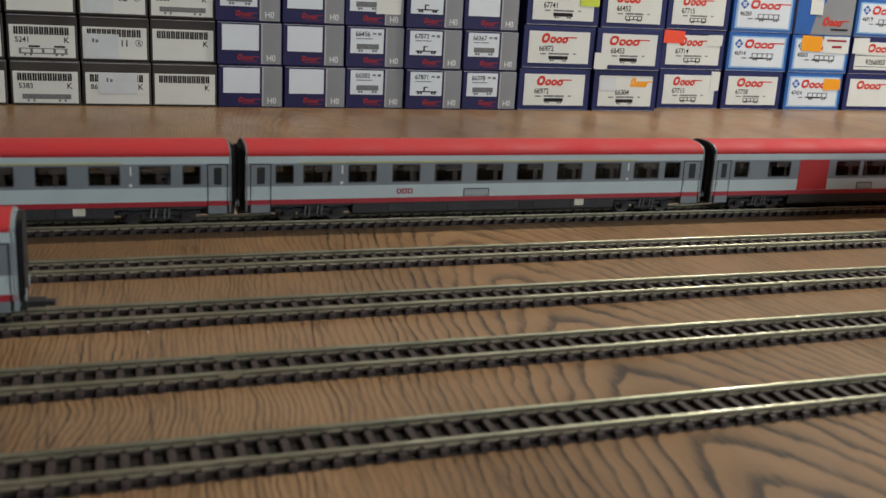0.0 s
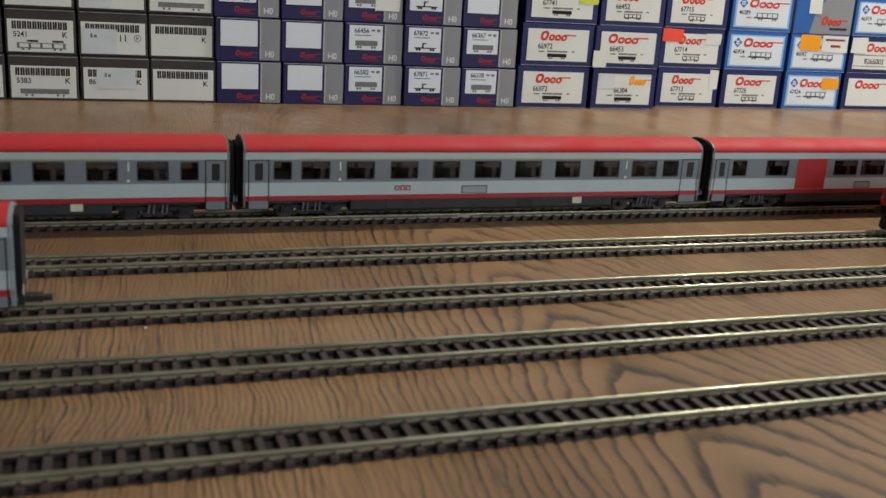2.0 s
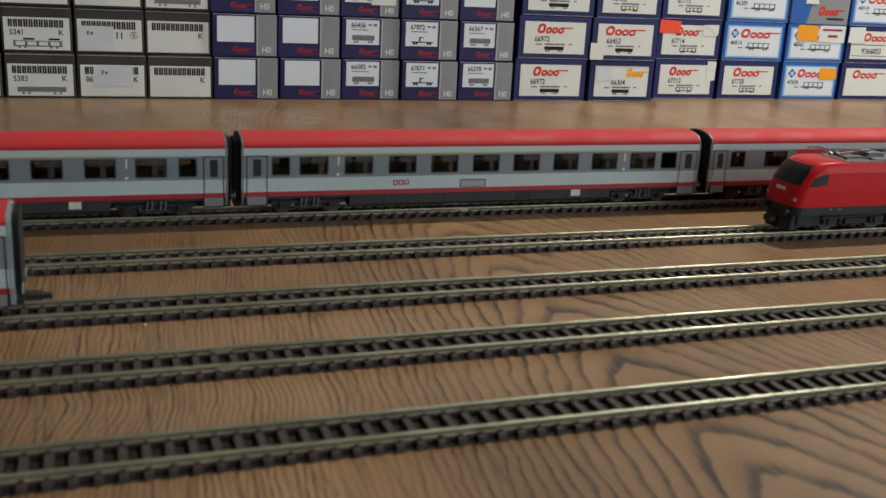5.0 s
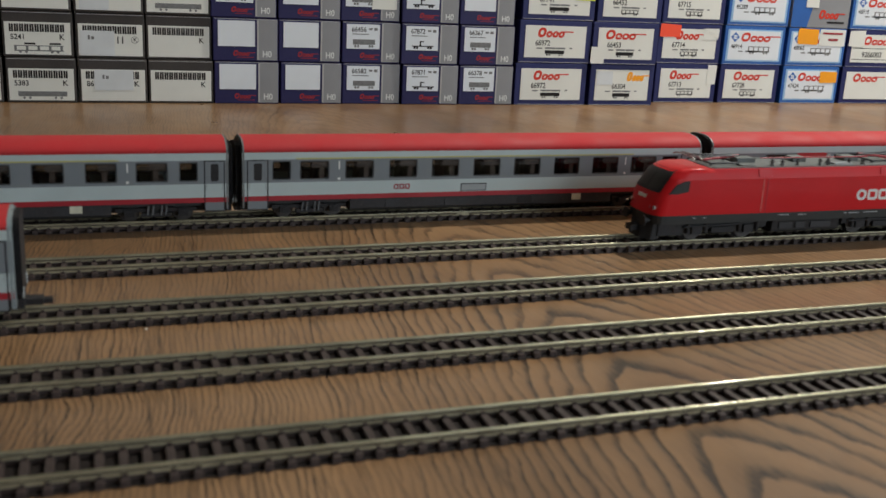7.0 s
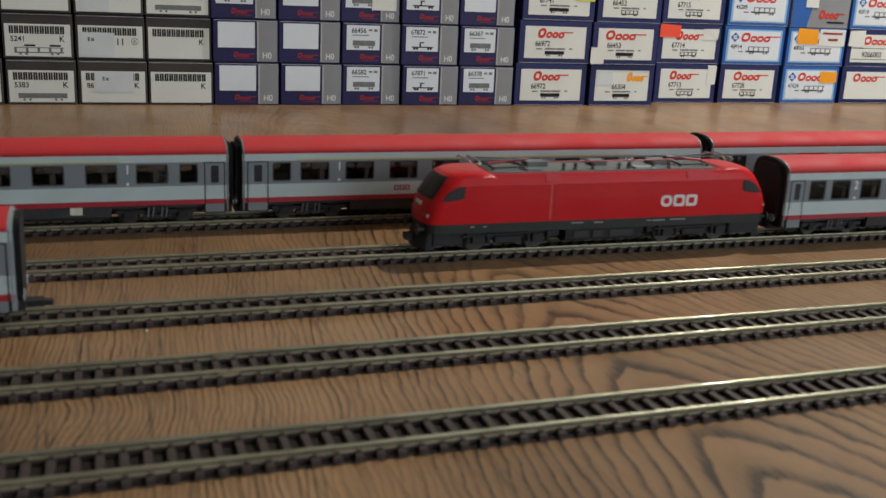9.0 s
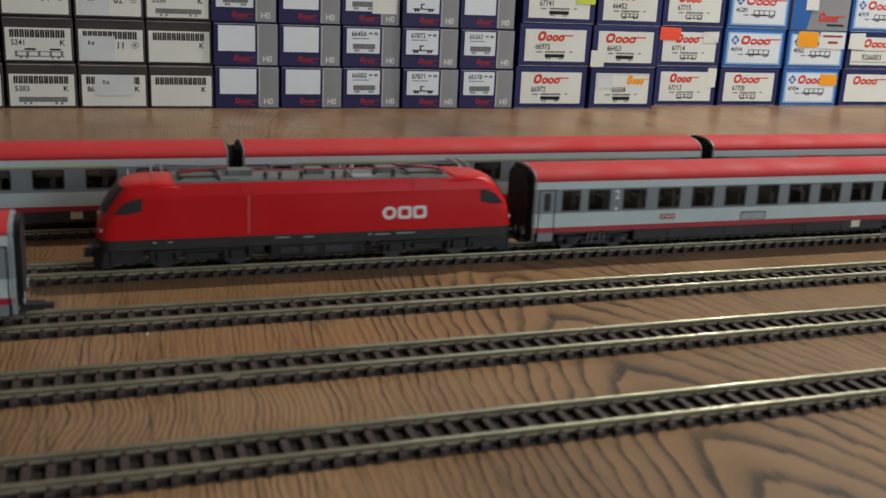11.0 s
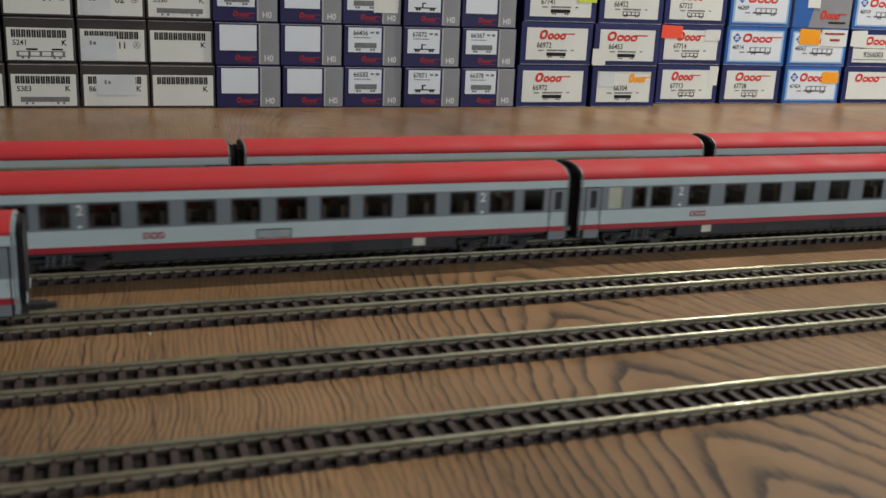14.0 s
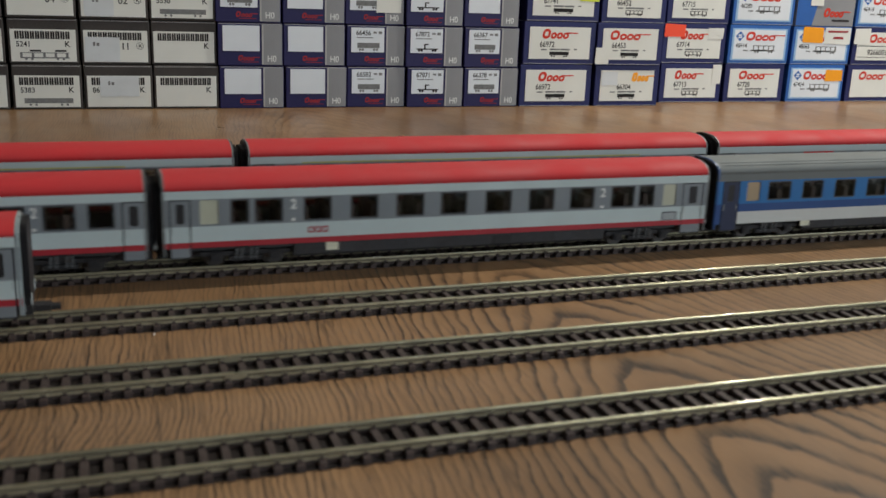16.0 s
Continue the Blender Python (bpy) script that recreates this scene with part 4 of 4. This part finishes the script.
    for k in range(4):
        rod(bm, (0.1275, -0.0030, 0.0426 + 0.0013 * k), (0.1275, -0.0030, 0.0435 + 0.0013 * k), 0.0016 if k % 2 == 0 else 0.0010, 10)
    part("circuit_breaker", normals(bm), LAMP_LENS, deck, "pale stacked circuit breaker")
    for x0, x1 in ((0.066, 0.078), (0.105, 0.114), (0.142, 0.152)):
        bm = bmesh.new()
        box(bm, x0, x1, 0.0000, 0.0085, 0.0426, 0.0452)
        part("roof_box", bm, ROOF_EQ, deck)
    return lo, sets

# ---- cartons ----
GROUP = "stacked cartons behind the tracks"


def bars(name, parent, mat, y, spans):
    """Writing too small to read, as plain bars."""
    bm = bmesh.new()
    for x0, x1, z0, z1 in spans:
        box(bm, x0, x1, y - 0.00008, y, z0, z1)
    return tagged(part(name, bm, mat, parent), kind="stuff")


def slanted(bm, x, z, w, h, y, lean=0.15, r=0.3):
    k = min(w, h) * r
    pts = [(px + (pz - z) * lean, pz) for px, pz in rounded(x, x + w, z, z + h, k, 3)]
    plaque(bm, pts, y, y - 0.00008)


def ring(bm, x, z, w, h, t, y, lean=0.15):
    a = [(px + (pz - z) * lean, pz) for px, pz in rounded(x, x + w, z, z + h, min(w, h) * 0.45, 4)]
    b = [(px + (pz - z) * lean, pz) for px, pz in rounded(x + t, x + w - t, z + t, z + h - t, min(w - 2 * t, h - 2 * t) * 0.4, 4)]
    for yy in (y, y - 0.00008):
        va, vb = ([bm.verts.new((px, yy, pz)) for px, pz in q] for q in (a, b))
        n = len(a)
        for i in range(n):
            bm.faces.new((va[i], va[(i + 1) % n], vb[(i + 1) % n], vb[i]))


def script_mark(parent, x, z, w, h, y, mat):
    """A maker's mark as plain shapes: a tall ring, three low rings and a tail."""
    bm = bmesh.new()
    ring(bm, x, z, w * 0.22, h, h * 0.27, y, 0.2)
    for k in range(3):
        ring(bm, x + w * (0.235 + 0.168 * k), z, w * 0.165, h * 0.66, h * 0.22, y, 0.2)
    slanted(bm, x + w * 0.70, z + h * 0.54, w * 0.30, h * 0.13, y, 0.2)
    return tagged(part("maker_mark", normals(bm), mat, parent, "red maker's mark"), kind="stuff")


def block_mark(parent, x, z, w, h, y):
    """A maker's mark as a row of upright black bars."""
    bm = bmesh.new()
    step = w / 11
    for k in range(11):
        x0 = x + k * step
        box(bm, x0, x0 + step * 0.37, y - 0.00008, y, z, z + h)
        box(bm, x0 + step * 0.45, x0 + step * 0.82, y - 0.00008, y, z, z + h)
    return tagged(part("maker_mark", bm, INK, parent, "black maker's mark as bars"), kind="stuff")


def picture(parent, x, z, w, h, y, mat, style=0):
    """A small printed picture of a wagon, as plain shapes."""
    bm = bmesh.new()
    if style == 0:
        box(bm, x, x + w, y - 0.00008, y, z + h * 0.35, z + h)
    elif style == 1:
        box(bm, x, x + w, y - 0.00008, y, z + h * 0.25, z + h * 0.40)
        for k in range(5):
            xx = x + w * k / 4.3
            box(bm, xx, xx + w * 0.05, y - 0.00008, y, z + h * 0.40, z + h)
        box(bm, x, x + w, y - 0.00008, y, z + h * 0.9, z + h)
    else:
        box(bm, x, x + w, y - 0.00008, y, z + h * 0.28, z + h * 0.42)
        box(bm, x + w * 0.35, x + w * 0.42, y - 0.00008, y, z + h * 0.4, z + h)
        box(bm, x + w * 0.42, x + w * 0.55, y - 0.00008, y, z + h * 0.86, z + h)
    for k in (0.12, 0.24, 0.76, 0.88):
        disc_y(bm, x + w * k, z + h * 0.16, y - 0.00008, y, h * 0.16, 10)
    return tagged(part("picture", normals(bm), mat, parent, "small printed wagon picture"), kind="stuff")


def torn(parent, x0, x1, z0, z1, y, mat, seed, label):
    """A sticker or torn paper with an uneven outline."""
    rnd = random.Random(seed)
    pts = []
    for px, pz in rounded(x0, x1, z0, z1, min(x1 - x0, z1 - z0) * 0.07, 3):
        pts.append((px + rnd.uniform(-1, 1) * 0.0006, pz + rnd.uniform(-1, 1) * 0.0006))
    bm = bmesh.new()
    plaque(bm, pts, y, y - 0.0002)
    return part("sticker", normals(bm), mat, parent, label)


DEPTH = 0.235


def carton(x0, x1, y, z, h, mat, label, name="model_carton"):
    w = x1 - x0
    c = thing(name, (x0, y, z), label, "carton", GROUP)
    part("shell", soft_box(0, w, 0, DEPTH, 0, h, 0.0009), mat, c)
    return c, w


def flap_line(c, w, h, z):
    """The worn card edge of the end flap."""
    bm = bmesh.new()
    box(bm, 0.0012, w - 0.0012, -0.0001, 0.0006, z, z + 0.0005)
    part("flap_edge", bm, C_EDGE, c)


def brown_carton(x0, x1, y, z, h, number="", big="", ring_k=False, pic=None, tape=None, mark=True):
    c, w = carton(x0, x1, y, z, h, C_BROWN, "dark brown carton with a white end label", "model_carton")
    flap_line(c, w, h, h - 0.0016)
    bm = bmesh.new()
    box(bm, 0.0022, w - 0.0022, -0.0004, 0.0002, 0.0022, h - 0.0105)
    lab = part("label", bm, PAPER, c, "white paper end label")
    yf = -0.00042
    top = h - 0.0105
    if mark:
        block_mark(c, w * 0.10, top - 0.0092, w * 0.79, 0.0074, yf)
    if number:
        lettering(number, 0.0050, w * 0.11, yf, top - 0.0166, INK, c, 0.95)
    if big:
        lettering(big, 0.0066, w * 0.57, yf, top - 0.0185, INK, c, 0.95)
    if not ring_k:
        lettering("K", 0.0054, w * 0.80, yf, top - 0.0165, INK, c)
    else:
        lettering("K", 0.0036, w * 0.83, yf, top - 0.0165, INK, c)
        bm = bmesh.new()
        ring(bm, w * 0.80, top - 0.0182, 0.0068, 0.0068, 0.0005, yf, 0)
        part("ring", normals(bm), INK, c)
    if pic is not None:
        picture(c, w * 0.16, 0.0035, w * 0.70, 0.0075, yf, INK_GREY, pic)
        if pic == 1:
            bars("small_print", c, INK, yf, [(w * 0.30, w * 0.46, 0.0118, 0.0135), (w * 0.66, w * 0.82, 0.0118, 0.0135)])
    if tape:
        torn(c, w * tape[0], w * tape[1], tape[2], tape[3], yf - 0.0001, TAPE, int(x0 * 1e4), "pale matt price sticker")
        bars("faded_print", c, INK_GREY, yf - 0.00035, [(w * (tape[0] + 0.12), w * (tape[0] + 0.15), tape[3] - 0.009, tape[3] - 0.005),
                                                      (w * (tape[0] + 0.17), w * (tape[0] + 0.21), tape[3] - 0.009, tape[3] - 0.006)])
    return c


def slim_carton(x0, x1, y, z, h, number="", style=0, patch_at=None, pic_only=False):
    c, w = carton(x0, x1, y, z, h, C_INDIGO, "dark blue and grey carton with a white label", "model_carton")
    bm = bmesh.new()
    box(bm, w * 0.68, w - 0.0008, -0.0003, 0.0004, 0.0012, h - 0.0012)
    part("grey_panel", bm, C_GREY, c, "metallic grey side panel")
    flap_line(c, w, h, h - 0.0011)
    bm = bmesh.new()
    box(bm, w * 0.675, w * 0.70, -0.00045, 0.0002, 0.0016, h - 0.0016)
    part("pale_edge", bm, C_EDGE, c)
    bm = bmesh.new()
    box(bm, w * 0.075, w * 0.64, -0.0004, 0.0002, 0.0150, h - 0.0026)
    part("label", bm, PAPER_COOL, c, "white paper label" if number else "blank white paper label")
    lettering("H0", 0.0062, w * 0.755, -0.00042, 0.0045, WHITE, c, 0.9)
    script_mark(c, w * 0.30, 0.0052, w * 0.34, 0.0058, -0.0001, LOGO_DIM)
    bars("small_print", c, LOGO_DIM, -0.0001, [(w * 0.36, w * 0.62, 0.0036, 0.0042)])
    yf = -0.00042
    if number:
        lettering(number, 0.0050, w * 0.155, yf, h - 0.0105, INK, c, 0.92)
        bars("small_print", c, INK_GREY, yf, [(w * 0.45, w * 0.51, h - 0.0085, h - 0.0065), (w * 0.54, w * 0.60, h - 0.0090, h - 0.0062),
                                              (w * 0.17, w * 0.30, h - 0.0135, h - 0.0125), (w * 0.31, w * 0.45, h - 0.0135, h - 0.0125)])
    if number or pic_only:
        picture(c, w * 0.18, 0.0165, w * 0.38, 0.0085, yf, INK if style == 2 else INK_GREY, style)
    if patch_at:
        torn(c, w * patch_at[0], w * patch_at[1], patch_at[2], patch_at[3], -0.0005, PAPER, 5, "torn white paper sticker")
    return c


def wide_carton(x0, x1, y, z, h, number="", mark_x=0.24, mark_w=0.50, style=0, light=False, mark_mat=None, bare=False):
    c, w = carton(x0, x1, y, z, h, C_BLUE if light else C_NAVY,
                  "bright blue carton with a pale-bordered white label" if light else "navy blue carton with a white label", "model_carton")
    if light:
        bm = bmesh.new()
        box(bm, 0.0042, w - 0.0042, -0.0003, 0.0002, 0.0042, h - 0.0042)
        part("border", bm, C_SKY, c, "pale blue border")
    m = 0.0070
    bm = bmesh.new()
    box(bm, m, w - m, -0.0005, 0.0002, 0.0060, h - 0.0060)
    part("label", bm, PAPER if not light else PAPER_COOL, c, "white paper label")
    flap_line(c, w, h, 0.0006)
    yf = -0.00052
    script_mark(c, w * mark_x, h * 0.60, w * mark_w, h * 0.23, yf, mark_mat or LOGO_RED)
    if light:
        bm = bmesh.new()
        cx, cz, r = w * 0.17, h * 0.71, 0.0062
        plaque(bm, [(cx - r, cz), (cx, cz - r), (cx + r, cz), (cx, cz + r)], yf, yf - 0.0001)
        d = part("diamond", normals(bm), C_BLUE, c, "blue diamond emblem")
        bars("diamond_print", c, PAPER_COOL, yf - 0.00012, [(cx - 0.0026, cx + 0.0026, cz + 0.0002, cz + 0.0022), (cx - 0.0026, cx + 0.0026, cz - 0.0024, cz - 0.0006)])
    if number:
        if light:
            lettering(number, 0.0052, w * 0.11, yf, h * 0.42, INK, c, 0.9)
        else:
            lettering(number, 0.0060, w * (0.22 if style != 3 else 0.34), yf, h * 0.41, INK, c, 0.86)
    if not bare:
        bars("small_print", c, INK_GREY, yf, [(w * 0.24, w * 0.32, h * 0.33, h * 0.36), (w * 0.36, w * 0.50, h * 0.33, h * 0.37),
                                              (w * 0.51, w * 0.64, h * 0.33, h * 0.37), (w * 0.70, w * 0.74, h * 0.34, h * 0.37)])
        if light:
            picture(c, w * 0.40, h * 0.28, w * 0.36, h * 0.20, yf, INK_GREY, 1)
        else:
            picture(c, w * 0.36, h * 0.17, w * 0.27, h * 0.13, yf, INK, 0 if style != 1 else 1)
    return c, w


def cartons():
    y, h = 1.072, 0.0437
    fx = [(-0.2160, -0.1510), (-0.1480, -0.0805), (-0.0775, -0.0133), (-0.0108, 0.0544), (0.0556, 0.1200)]
    rows = [[{}, {}, dict(number="5383", pic=0), dict(number="86", tape=(0.22, 0.80, 0.0125, 0.0330)), {}],
            [{}, {}, dict(number="5241", pic=1), dict(big="11", ring_k=True, tape=(0.05, 0.56, 0.0030, 0.0270)), {}],
            [{}, {}, dict(big="04", ring_k=True), dict(big="02", ring_k=True, tape=(0.08, 0.50, 0.0030, 0.0250)), dict(number="5530", pic=0)]]
    for r, row in enumerate(rows):
        for (a, b), kw in zip(fx, row):
            s = (0.0, -0.0012, -0.0020)[r]
            brown_carton(a + s, b + s, y + (0.0, 0.002, 0.001)[r], 0.0443 * r, h, **kw)
    hx = [(0.1211, 0.1877), (0.1893, 0.2551), (0.2568, 0.3214), (0.3227, 0.3877), (0.3902, 0.4551)]
    nums = [("", "", "66582", "67871", "66378"), ("", "", "66456", "67872", "66367"), ("", "", "66455", "67870", "")]
    for r, row in enumerate(nums):
        for k, ((a, b), n) in enumerate(zip(hx, row)):
            s = (0.0, -0.0018, -0.0030)[r] + (0.0006 if (r + k) % 2 else 0)
            slim_carton(a + s, b + s, y - 0.001 + 0.0015 * ((r * 3 + k) % 3), 0.0441 * r, h - 0.0002, n if r < 2 else "", 2 if k == 3 else 0,
                        (0.52, 0.95, 0.0125, 0.0400) if (r, k) == (2, 2) else None, r == 2 and k in (0, 2, 3))
    hw, st = 0.0478, 0.0482
    for r, n in enumerate(("66972", "66972", "67741")):
        s = (0.0, 0.0018, 0.0036)[r]
        c, w = wide_carton(0.4575 + s, 0.5475 + s, y, st * r, hw, n)
        if r == 2:
            torn(c, w * 0.72, w * 0.99, hw * 0.47, hw * 0.86, -0.0007, LIME, 21, "yellow-green price sticker")
    c, w = wide_carton(0.5525, 0.6370, y, 0, hw, "66304", 0.56, 0.36, 3, mark_mat=ORANGE)
    torn(c, w * 0.10, w * 0.34, hw * 0.50, hw * 0.84, -0.0006, TAPE, 8, "pale worn sticker")
    c, w = wide_carton(0.5505, 0.6365, y - 0.002, st, hw, "66453", 0.18, 0.62)
    torn(c, -0.001, w * 0.18, 0.001, hw * 0.42, -0.0008, PAPER, 9, "torn white paper sticker")
    wide_carton(0.5545, 0.6385, y, st * 2, hw, "66452", 0.2, 0.5, 1)
    y2 = 1.100
    c, w = wide_carton(0.6555, 0.7425, y2, 0, hw, "67713", 0.22, 0.48, 1)
    torn(c, w * 0.84, w * 0.985, hw * 0.48, hw * 0.97, -0.0006, PAPER, 12, "torn white paper patch")
    c, w = wide_carton(0.6540, 0.7430, y2, st, hw, "67714", 0.26, 0.50, 1)
    torn(c, w * 0.02, w * 0.34, hw * 0.66, hw * 0.98, -0.0007, FLUO, 11, "bright red torn sticker")
    torn(c, w * 0.70, w * 0.95, hw * 0.62, hw * 0.90, -0.0007, PAPER, 13, "torn white paper patch")
    wide_carton(0.6570, 0.7440, y2, st * 2, hw, "67715", 0.22, 0.5, 1)
    wide_carton(0.7475, 0.8350, y2, 0, hw, "67728", 0.22, 0.60, 1)
    wide_carton(0.7480, 0.8370, y2, st, hw, "46914", 0.26, 0.66, light=True)
    wide_carton(0.7490, 0.8390, y2, st * 2, hw, "46289", 0.26, 0.66, light=True)
    c, w = wide_carton(0.8415, 0.9290, y2, 0, hw, "47424", 0.26, 0.60, light=True)
    torn(c, w * 0.66, w * 0.96, hw * 0.56, hw * 0.86, -0.0008, ORANGE, 14, "orange price sticker")
    c, w = wide_carton(0.8420, 0.9320, y2, st, hw, "48065", 0.26, 0.60, light=True)
    torn(c, w * 0.16, w * 0.50, hw * 0.58, hw * 0.98, -0.0008, ORANGE, 15, "orange torn sticker")
    torn(c, w * 0.53, w * 0.98, hw * 0.54, hw * 0.97, -0.0008, PAPER, 16, "white price sticker")
    bars("sticker_print", c, LOGO_DIM, -0.0011, [(w * 0.58, w * 0.92, hw * 0.85, hw * 0.90), (w * 0.68, w * 0.85, hw * 0.68, hw * 0.74)])
    # a blue and grey carton
    c, w = carton(0.8425, 0.9315, y2, st * 2, hw, C_GREY, "blue and grey carton with a price sticker", "model_carton")
    bm = bmesh.new()
    pts = [(0.0006, 0.0006), (w * 0.28, 0.0006), (w * 0.34, hw * 0.5), (w * 0.52, hw - 0.0006), (0.0006, hw - 0.0006)]
    plaque(bm, pts, 0.0002, -0.0003)
    part("blue_panel", normals(bm), C_BLUE, c, "deep blue curved panel")
    script_mark(c, w * 0.46, hw * 0.24, w * 0.46, hw * 0.24, -0.0002, LOGO_RED)
    bars("small_print", c, INK, -0.0002, [(w * 0.62, w * 0.92, hw * 0.13, hw * 0.18)])
    torn(c, w * 0.22, w * 0.44, hw * 0.52, hw * 0.9, -0.0006, PAPER, 17, "white price sticker")
    c, w = wide_carton(0.9345, 1.0210, y2, 0, hw, "", 0.20, 0.62, bare=True)
    c, w = wide_carton(0.9360, 1.0230, y2, st, hw, "", 0.28, 0.62, bare=True)
    bars("number_frame", c, INK, -0.00054, [(w * 0.10, w * 0.90, hw * 0.50, hw * 0.515), (w * 0.10, w * 0.90, hw * 0.20, hw * 0.215)])
    lettering("9266003", 0.0068, w * 0.28, -0.00054, hw * 0.27, INK, c, 0.95)
    torn(c, w * 0.01, w * 0.30, hw * 0.55, hw * 0.97, -0.0007, PAPER, 18, "torn white paper patch")
    wide_carton(0.9350, 1.0240, y2, st * 2, hw, "46919", 0.26, 0.66, light=True)
    for r in range(3):
        wide_carton(1.0250, 1.1120, y2, st * r, hw, "", 0.22, 0.55, bare=True, light=r == 1)


def crumbs():
    for x, yy, r in ((0.0172, 0.4062, 0.0007), (0.1910, 0.4851, 0.0008)):
        bm = bmesh.new()
        bmesh.ops.create_icosphere(bm, subdivisions=1, radius=r)
        for v in bm.verts:
            v.co *= random.uniform(0.7, 1.2)
            v.co.z *= 0.6
        tagged(part("crumb", bm, CRUMB, at=(x, yy, r * 0.45)), "tiny pale crumb lying on the oak tabletop", "crumb", "crumbs on the table")


# ---- the place ----
room()
table()
cartons()
crumbs()
STILL = "coaches standing on the tracks"
COACH_X = 0.0780
coach(COACH_X - 0.3034, 0, SALOON, "grey first-class model coach with red roof, on the rearmost track", STILL)
coach(COACH_X, 0, FIRST, "grey first-class model coach with red roof and yellow line", STILL)
coach(COACH_X + 0.3036, 0, DINER, "grey model dining coach with red roof and red panel", STILL)
coach(-0.0316 - BODY, 2, dict(FIRST, hook=1, top=0.0440), "grey model coach with red roof and open coupling", STILL)
LOCO_X = 0.478
MOVING = "vehicles of the moving train"
UNITS = []
ob, sets = locomotive(LOCO_X, 1)
tagged(ob, group=MOVING)
UNITS.append((ob, 0.0, sets, 0.0064))
for off, spec, label in ((0.2236, SECOND, "grey second-class model coach with red roof behind the locomotive"),
                         (0.5262, FAMILY, "grey second-class model coach with red roof and frosted end windows"),
                         (0.8275, BLUE_ONE, "blue and white model coach with dark grey roof")):
    ob, sets = coach(LOCO_X + off, 1, spec, label, MOVING)
    UNITS.append((ob, off, sets, 0.0053))
tracks()

# seconds and the place of the locomotive's nose along the track
RUN = [(0.0, 0.4780), (0.5, 0.4780), (1.0, 0.4773), (1.5, 0.4740), (2.0, 0.4687), (2.5, 0.4612), (3.0, 0.4515), (3.5, 0.4381), (4.0, 0.4215),
       (4.2, 0.4140), (6.3, 0.3310), (6.5, 0.3184), (7.0, 0.2884), (7.5, 0.2560), (8.0, 0.2231), (8.5, 0.1889), (9.0, 0.1550), (9.2, 0.1408),
       (11.3, -0.0292), (11.5, -0.0467), (12.0, -0.0912), (12.5, -0.1360), (13.0, -0.1830), (13.5, -0.2310), (14.0, -0.2815), (14.5, -0.3345),
       (15.0, -0.3890), (15.5, -0.4445), (16.0, -0.5000)]


def place_at(t):
    """The nose's place at t, by a smooth curve through RUN."""
    ts, xs = [a for a, _ in RUN], [b for _, b in RUN]
    k = max(0, min(len(ts) - 2, int(np.searchsorted(ts, t, side="right")) - 1))

    def slope(i):
        a, b = max(0, i - 1), min(len(ts) - 1, i + 1)
        return (xs[b] - xs[a]) / (ts[b] - ts[a])
    d = ts[k + 1] - ts[k]
    u = (t - ts[k]) / d
    return ((1 + 2 * u) * (1 - u) ** 2 * xs[k] + u * (1 - u) ** 2 * d * slope(k)
            + u * u * (3 - 2 * u) * xs[k + 1] + u * u * (u - 1) * d * slope(k + 1))


def motions():
    """The train runs along its track to -x; its wheels roll on the rails."""
    times = [round(0.1 * i, 1) for i in range(161)]
    spins = sorted(set(times + [round(0.1 * i + 0.05, 2) for i in range(160)]))
    for unit, off, wheels, r in UNITS:
        walk(unit, [(t, pose(place_at(t) + off, TRACK_Y[1], RAIL_TOP)) for t in times])
        for w in wheels:
            at = w.location.copy()
            walk(w, [(t, pose(at.x, at.y, at.z, 0, math.degrees((place_at(t) - LOCO_X) / r), 0)) for t in spins])


motions()
